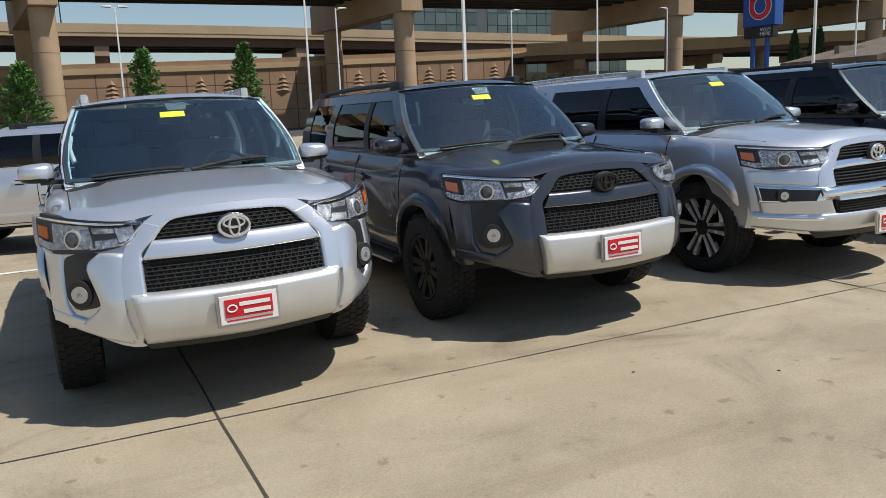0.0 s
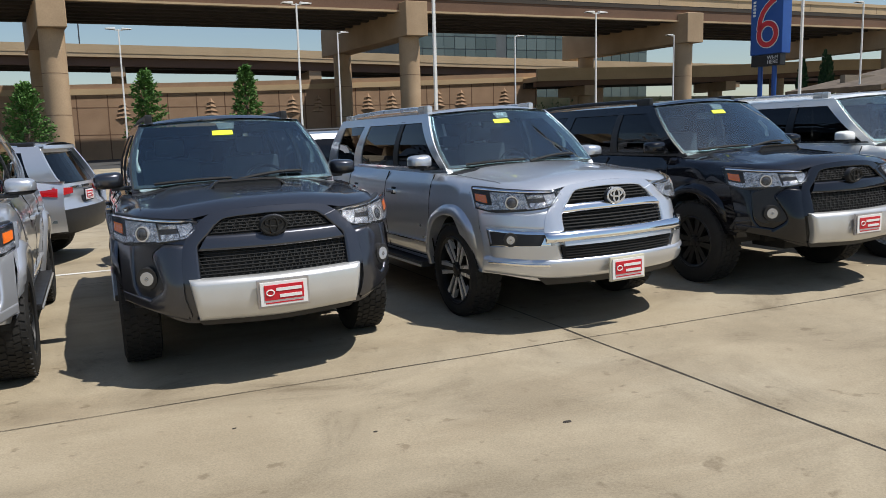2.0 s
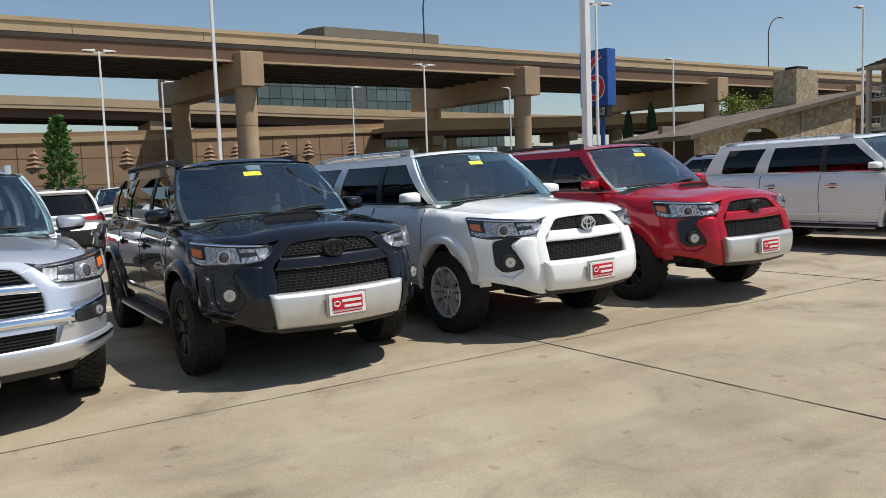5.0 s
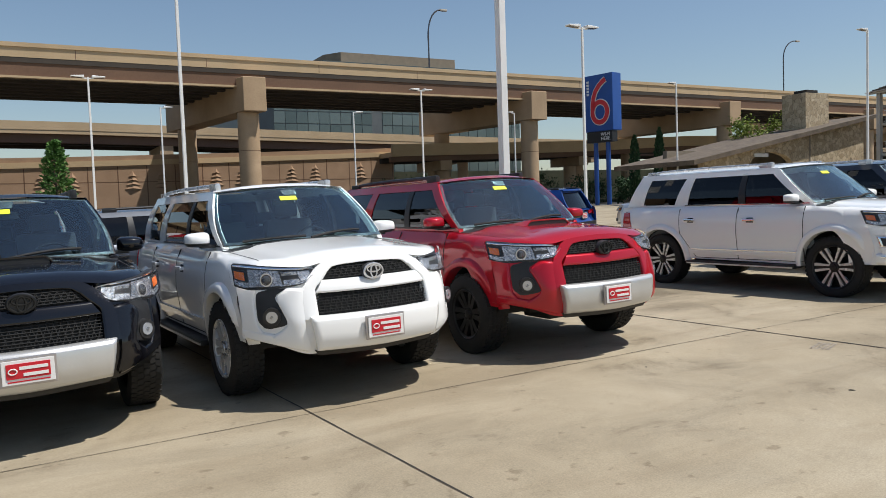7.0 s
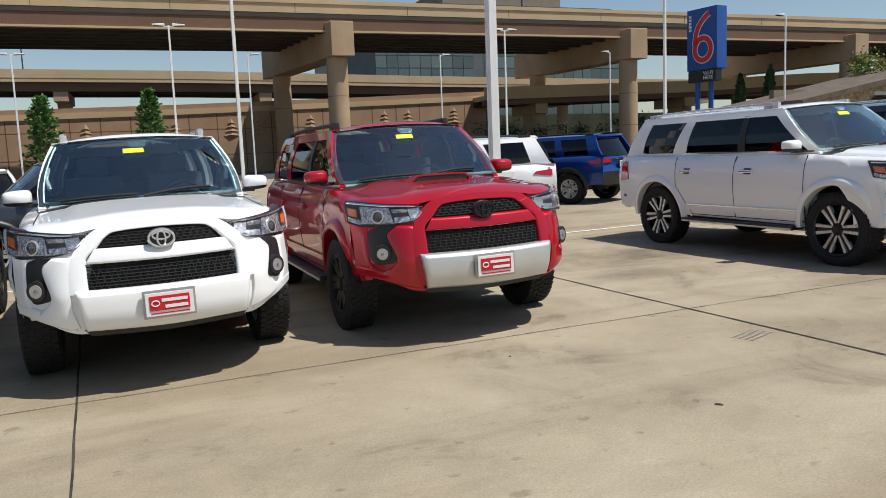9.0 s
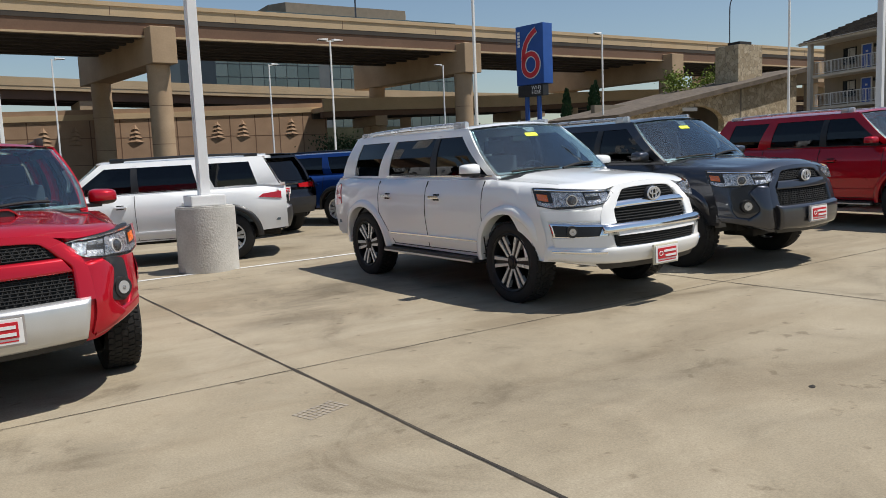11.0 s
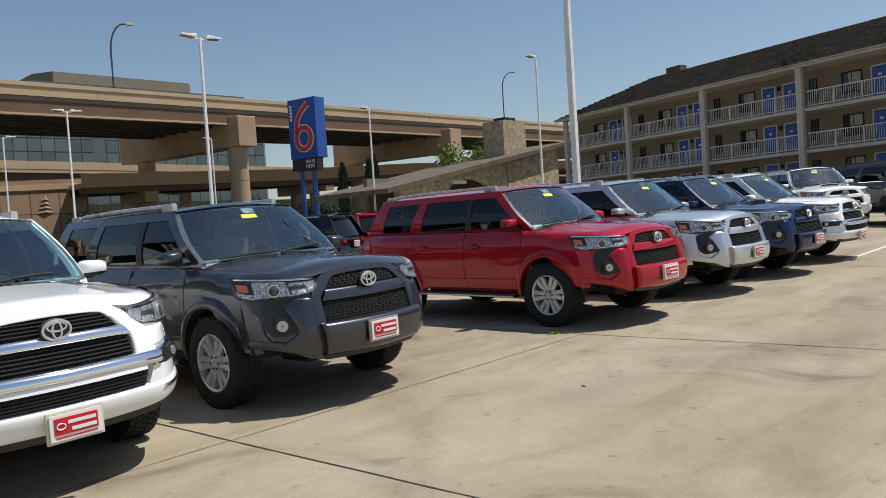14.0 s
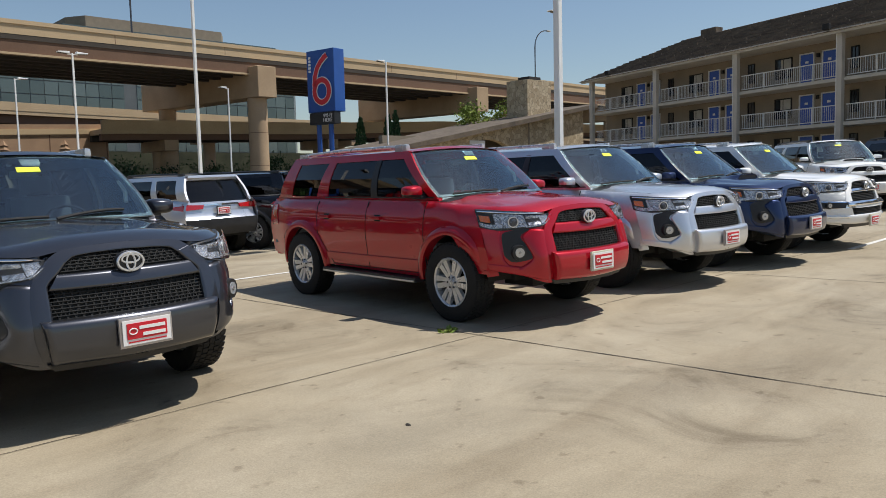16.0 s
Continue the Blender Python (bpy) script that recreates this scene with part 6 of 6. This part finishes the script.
# ---------------------------------------------------------------- roadside sign
def motel_sign():
    a, b = Vector((61.2, 63.2, 0)), Vector((61.85, 59.66, 0))
    u = (b - a).normalized()
    c = (a + b) / 2
    ang = math.atan2(u.y, u.x)
    ob = thing("motel_sign", Matrix.Translation(c) @ Matrix.Rotation(ang, 4, "Z"), "tall blue roadside sign with a red numeral on two legs", "sign")
    blue = noisy("sign_blue", (0.015, 0.075, 0.30), (0.02, 0.09, 0.35), 0.4, 0, 1, 20, 0.02)
    w = (b - a).length / 2
    bm = bmesh.new()
    box(bm, -w, w, 0.0, 1.4, 8.9, 14.75, 0.06)
    cab = part("cabinet", bm, blue, ob, "blue sign cabinet")
    red = plain("sign_red", (0.62, 0.03, 0.04), 0.4)
    def six(r, y, mt, nm):
        bm_ = bmesh.new()
        pts = [(0.62, 14.15), (0.35, 13.95), (-0.05, 13.55), (-0.40, 13.0), (-0.62, 12.3), (-0.72, 11.4)]
        pts += [(0.02 + 0.74 * math.cos(t), 10.85 + 1.05 * math.sin(t)) for t in [math.pi * 0.86 + 2 * math.pi * k / 22 for k in range(23)]]
        line = [Vector((x * 1.3 + 0.15, z)) for x, z in pts]
        rows = []
        for k, p in enumerate(line):
            d = (line[min(k + 1, len(line) - 1)] - line[max(k - 1, 0)]).normalized()
            q = Vector((-d.y, d.x)) * r
            rows.append([bm_.verts.new((a.x, yy, a.y)) for a, yy in ((p + q, y), (p + q, y - 0.03), (p - q, y - 0.03), (p - q, y))])
        for a, b_ in zip(rows, rows[1:]):
            for k in range(3):
                bm_.faces.new((a[k], a[k + 1], b_[k + 1], b_[k]))
        bmesh.ops.recalc_face_normals(bm_, faces=bm_.faces)
        part(nm, bm_, mt, cab)
    six(0.33, -0.03, M_WHITE, "numeral_border")
    six(0.24, -0.07, red, "numeral")
    for k in range(5):
        bm = bmesh.new()
        box(bm, -1.55, -1.25, -0.03, 0.0, 12.7 + 0.32 * k, 12.93 + 0.32 * k)
        part("name_bar", bm, M_WHITE, cab)
    bm = bmesh.new()
    box(bm, -w + 0.2, w - 0.1, -0.06, 0.8, 7.75, 8.86, 0.04)
    rd = part("reader_board", bm, M_BLACK, ob, "black reader board")
    for txt, z in (("WI-FI", 8.36), ("HERE", 7.93)):
        cu = bpy.data.curves.new("reader_text", "FONT")
        cu.body, cu.size, cu.align_x, cu.extrude = txt, 0.52, "CENTER", 0.01
        cu.materials.append(M_WHITE)
        t = new("reader_text", cu)
        t.parent = rd
        t.matrix_local = Matrix.Translation((0.85, -0.09, z)) @ Matrix.Rotation(radians(90), 4, "X")
    for x in (-0.85, 0.75):
        bm = bmesh.new()
        cyl(bm, (x, 0.45, 0.4), (x, 0.45, 7.8), 0.24, seg=14)
        part("leg", bm, blue, ob, "blue steel leg", smooth=True)


motel_sign()


# ---------------------------------------------------------------- glass office block behind the highway
def office():
    ob = thing("office_building", Matrix.Identity(4), "distant grey-green glass office block", "building", kind="structure")
    fr = noisy("mullion_grey", (0.10, 0.11, 0.11), (0.14, 0.15, 0.15), 0.5, 0.2, 0.3, 4, 0.05)
    gl, n_, l_, p_ = node_mat("office_glass")
    oi = n_.new("ShaderNodeObjectInfo")
    rp = n_.new("ShaderNodeValToRGB")
    rp.color_ramp.elements[0].color, rp.color_ramp.elements[1].color = (0.10, 0.125, 0.12, 1), (0.17, 0.20, 0.19, 1)
    l_.new(oi.outputs["Random"], rp.inputs[0])
    l_.new(rp.outputs[0], p_.inputs["Base Color"])
    p_.inputs["Roughness"].default_value, p_.inputs["Metallic"].default_value = 0.18, 0.5
    bm = bmesh.new()
    prism(bm, [(66, 190), (141, 190), (148, 200), (148, 235), (60, 235), (60, 200)], "z", 0, 38.2)
    part("core", bm, fr, ob)
    bm = bmesh.new()
    prism(bm, [(80, 190.5), (136, 190.5), (140, 200), (140, 232), (76, 232), (76, 200)], "z", 38.2, 40.6)
    part("upper_floor", bm, gl, ob)
    bm = bmesh.new()
    prism(bm, [(86, 193), (121, 193), (124, 198), (124, 220), (83, 220), (83, 198)], "z", 40.6, 43.6)
    part("penthouse", bm, M_STUCCO, ob, "tan rooftop plant room")
    me = None
    for j in range(8):
        for i in range(25):
            x = 67.2 + i * 3.0
            if 93.5 < x < 96.5:
                continue
            z = 13.0 + j * 3.15
            if me is None:
                b = bmesh.new()
                box(b, -1.42, 1.42, -0.12, 0.02, -1.45, 1.45)
                o = part("pane", b, gl, ob)
                me = o.data
            else:
                o = new("pane", me)
                o.parent = ob
            o.location = (x + 0.3, 190, z)


office()


def highway_lamp(x, y, z0, top, reach):
    ob = thing("street_lamp", Matrix.Translation((x, y, 0)), "grey curved highway street lamp", "street lamp", "highway lamps")
    bm = bmesh.new()
    pts = [(0, 0, z0), (0, 0, top - 3.0)] + [(reach * (1 - math.cos(a)), 0, top - 3.0 + 3.0 * math.sin(a)) for a in [math.pi / 2 * k / 7 for k in range(1, 8)]]
    tube(bm, pts, [0.13, 0.11] + [0.09] * 7, 8)
    part("pole", bm, M_LAMPGREY, ob, smooth=True)
    bm = bmesh.new()
    box(bm, reach - 0.1 * 1, reach + 0.8, -0.18, 0.18, top - 0.12, top + 0.1, 0.06)
    part("lamp_head", bm, M_SLAB, ob)


highway_lamp(49.9, 76.6, 16.2, 24.0, 1.7)
highway_lamp(120.5, 84.0, 16.0, 27.2, 3.2)
highway_lamp(-4.0, 116.0, 13.0, 22.5, 1.8)
highway_lamp(30.0, 116.0, 12.0, 21.5, 1.8)


# ---------------------------------------------------------------- trees
def leaf_mat(name, c1, c2):
    m, n, l, p = node_mat(name)
    g = n.new("ShaderNodeNewGeometry")
    r = n.new("ShaderNodeValToRGB")
    r.color_ramp.elements[0].color, r.color_ramp.elements[1].color = (*c1, 1), (*c2, 1)
    l.new(g.outputs["Random Per Island"], r.inputs[0])
    l.new(r.outputs[0], p.inputs["Base Color"])
    p.inputs["Roughness"].default_value = 0.7
    p.inputs["Specular IOR Level"].default_value = 0.2
    return m


M_BARK = noisy("bark", (0.06, 0.045, 0.032), (0.13, 0.10, 0.075), 0.95, 0, 6, 30, 0.6)
M_CONIFER = leaf_mat("conifer_leaves", (0.045, 0.11, 0.025), (0.12, 0.24, 0.06))
M_CYPRESS = leaf_mat("cypress_leaves", (0.018, 0.045, 0.018), (0.045, 0.09, 0.035))
M_SHRUB = leaf_mat("shrub_leaves", (0.10, 0.15, 0.025), (0.24, 0.29, 0.06))


def sprig(bm, p, d, size, rnd):
    d = d.normalized()
    s = d.cross(Vector((rnd.uniform(-1, 1), rnd.uniform(-1, 1), rnd.uniform(-1, 1)))).normalized()
    a = bm.verts.new(p)
    b = bm.verts.new(p + d * size * 0.5 + s * size * 0.28)
    c = bm.verts.new(p + d * size)
    e = bm.verts.new(p + d * size * 0.5 - s * size * 0.28)
    bm.faces.new((a, b, c, e))


def conifer(x, y, top, radius, seed):
    rnd = random.Random(seed)
    z0 = lot_z(x)
    h = top - z0
    ob = thing("conifer_tree", Matrix.Translation((x, y, z0)), "young green conifer tree with a pointed crown", "tree", "trees by the wall")
    bm = bmesh.new()
    tube(bm, [(0, 0, 0), (0.03, 0, h * 0.3), (-0.02, 0.02, h * 0.65), (0, 0, h * 0.97)], [0.14, 0.11, 0.07, 0.015], 8)
    part("trunk", bm, M_BARK, ob, smooth=True)
    br = bmesh.new()
    lv = bmesh.new()
    for k in range(64):
        t = k / 63
        z = h * (0.24 + 0.74 * t)
        L = radius * (1 - t) ** 0.75 * rnd.uniform(0.65, 1.1) + 0.12
        a = k * 2.4 + rnd.uniform(-0.4, 0.4)
        d = Vector((math.cos(a), math.sin(a), 0.15 + 0.5 * t))
        tip = Vector((0, 0, z)) + d * L
        tube(br, [(0, 0, z), Vector((0, 0, z)) + d * L * 0.5 + Vector((0, 0, -0.03)), tip], [0.025, 0.016, 0.006], 5)
        for q in range(60):
            s = rnd.uniform(0.25, 1.05)
            p = Vector((0, 0, z)) + d * L * s + Vector((rnd.gauss(0, 0.10), rnd.gauss(0, 0.10), rnd.gauss(0, 0.08)))
            sprig(lv, p, d + Vector((rnd.gauss(0, 0.6), rnd.gauss(0, 0.6), rnd.gauss(0, 0.5))), rnd.uniform(0.16, 0.34), rnd)
    part("branches", br, M_BARK, ob)
    part("crown", lv, M_CONIFER, ob, "feathery green foliage")


conifer(3.1, 66.0, 7.25, 1.75, 1)
conifer(10.9, 66.0, 7.75, 1.45, 2)
conifer(-5.4, 66.0, 6.3, 1.9, 3)


def column_tree(x, y, z0, top, r, seed):
    rnd = random.Random(seed)
    ob = thing("cypress_tree", Matrix.Translation((x, y, z0)), "slim dark green column cypress", "tree", "cypresses by the sign")
    h = top - z0
    bm = bmesh.new()
    tube(bm, [(0, 0, 0), (0, 0, h * 0.9)], [0.1, 0.03], 6)
    part("trunk", bm, M_BARK, ob)
    lv = bmesh.new()
    for k in range(1300):
        t = rnd.random()
        w = r * (math.sin(math.pi * min(1, 0.18 + 0.82 * t)) ** 0.6) * math.sqrt(rnd.random())
        a = rnd.uniform(0, 6.283)
        sprig(lv, Vector((w * math.cos(a), w * math.sin(a), h * (0.04 + 0.92 * t))), Vector((0.4 * math.cos(a), 0.4 * math.sin(a), 1)), rnd.uniform(0.2, 0.42), rnd)
    part("crown", lv, M_CYPRESS, ob)


column_tree(65.0, 60.0, 1.3, 8.5, 0.55, 4)
column_tree(68.5, 60.0, 1.3, 8.9, 0.6, 5)
column_tree(74.5, 66.0, 1.3, 10.2, 0.6, 6)


def shrub(x, y, z0, w, d, h, seed, mat, label, n=1500):
    rnd = random.Random(seed)
    ob = thing("shrub", Matrix.Translation((x, y, z0)), label, "bush", "shrubs")
    bm = bmesh.new()
    for k in range(7):
        a = rnd.uniform(0, 6.28)
        tube(bm, [(0, 0, 0), (w * 0.2 * math.cos(a), d * 0.2 * math.sin(a), h * 0.4), (w * 0.36 * math.cos(a), d * 0.36 * math.sin(a), h * rnd.uniform(0.6, 0.85))], [0.07, 0.04, 0.015], 5)
    part("stems", bm, M_BARK, ob)
    lv = bmesh.new()
    cl = [(rnd.uniform(-0.42, 0.42) * w, rnd.uniform(-0.42, 0.42) * d, h * rnd.uniform(0.3, 0.85)) for _ in range(16)]
    for k in range(n):
        c = cl[k % 16]
        p = Vector((c[0] + rnd.gauss(0, w * 0.09), c[1] + rnd.gauss(0, d * 0.09), c[2] + rnd.gauss(0, h * 0.09)))
        sprig(lv, p, Vector((rnd.gauss(0, 1), rnd.gauss(0, 1), rnd.gauss(0.4, 1))), rnd.uniform(0.18, 0.42), rnd)
    part("foliage", lv, mat, ob)


shrub(75.0, 52.5, 4.5, 7.0, 4.0, 5.2, 11, M_SHRUB, "bright yellow-green shrub behind the lobby roof", 2600)
for k, (x, y, w, h) in enumerate(((52, 86, 9, 4.5), (61, 88, 8, 4.0), (70, 86, 9, 5.0), (79, 84, 8, 4.5), (66.5, 62, 4, 3.2), (71, 61, 5, 3.0))):
    shrub(x, y, 1.0, w, 3.5, h, 20 + k, M_CYPRESS, "dark green shrub under the highway", 1500)

# flat wall behind the far viaduct, coloured like trees standing in shade
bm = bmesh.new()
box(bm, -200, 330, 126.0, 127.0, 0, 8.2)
tagged(link("wall_far", bm, noisy("shaded_trees", (0.025, 0.032, 0.018), (0.07, 0.075, 0.045), 0.95, 0, 0.4, 6, 0.3)), "long flat wall coloured as dark shaded trees beyond the viaduct", "wall", kind="structure")



# ---------------------------------------------------------------- small things on the lot
M_DEBRIS = noisy("dark_debris", (0.015, 0.012, 0.009), (0.05, 0.04, 0.03), 0.9, 0, 20, 90, 0.3)
rnd = random.Random(31)
for x, y, r in ((4.2, 3.07, 0.035), (16.87, 1.88, 0.04), (21.68, 3.03, 0.035), (13.24, 2.4, 0.035), (2.57, 3.83, 0.02), (3.25, 3.42, 0.02), (12.7, 3.9, 0.02)):
    bm = bmesh.new()
    bmesh.ops.create_icosphere(bm, subdivisions=2, radius=0.45 * r)
    for v in bm.verts:
        k = 1 + 0.5 * noise.noise(v.co * 40 + Vector((x, y, 0)))
        v.co = Vector((v.co.x * k * 1.5, v.co.y * k, max(-0.1 * r, v.co.z * 0.4 * k)))
    ob = link("debris", bm, M_DEBRIS)
    ob.matrix_world = lot(x, y, rnd.uniform(0, 180))
    tagged(ob, "small dark lump of dirt on the concrete", "debris", "debris on the lot")
# rubber tread print beside the wide joint
bm = bmesh.new()
for i in range(9):
    for j in range(4):
        box(bm, i * 0.035 - 0.16, i * 0.035 - 0.136, j * 0.045 - 0.09, j * 0.045 - 0.06 + rnd.uniform(-0.006, 0.006), 0.001, 0.003)
tp = link("tread_print", bm, noisy("rubber_print", (0.27, 0.23, 0.18), (0.36, 0.31, 0.245), 0.9, 0, 8, 60, 0.1))
tp.matrix_world = lot(14.45, 3.46, 20)
tagged(tp, "dark rubber tyre tread print on concrete", "tyre mark", kind="stuff")
# weed in a joint
bm = bmesh.new()
for k in range(40):
    a = rnd.uniform(0, 6.28)
    sprig(bm, Vector((rnd.gauss(0, 0.05), rnd.gauss(0, 0.03), 0)), Vector((math.cos(a), math.sin(a), rnd.uniform(0.3, 1))), rnd.uniform(0.03, 0.08), rnd)
wd = link("weed", bm, M_SHRUB)
wd.matrix_world = lot(23.66, 4.75)
tagged(wd, "small green weed growing in the joint", "weed")
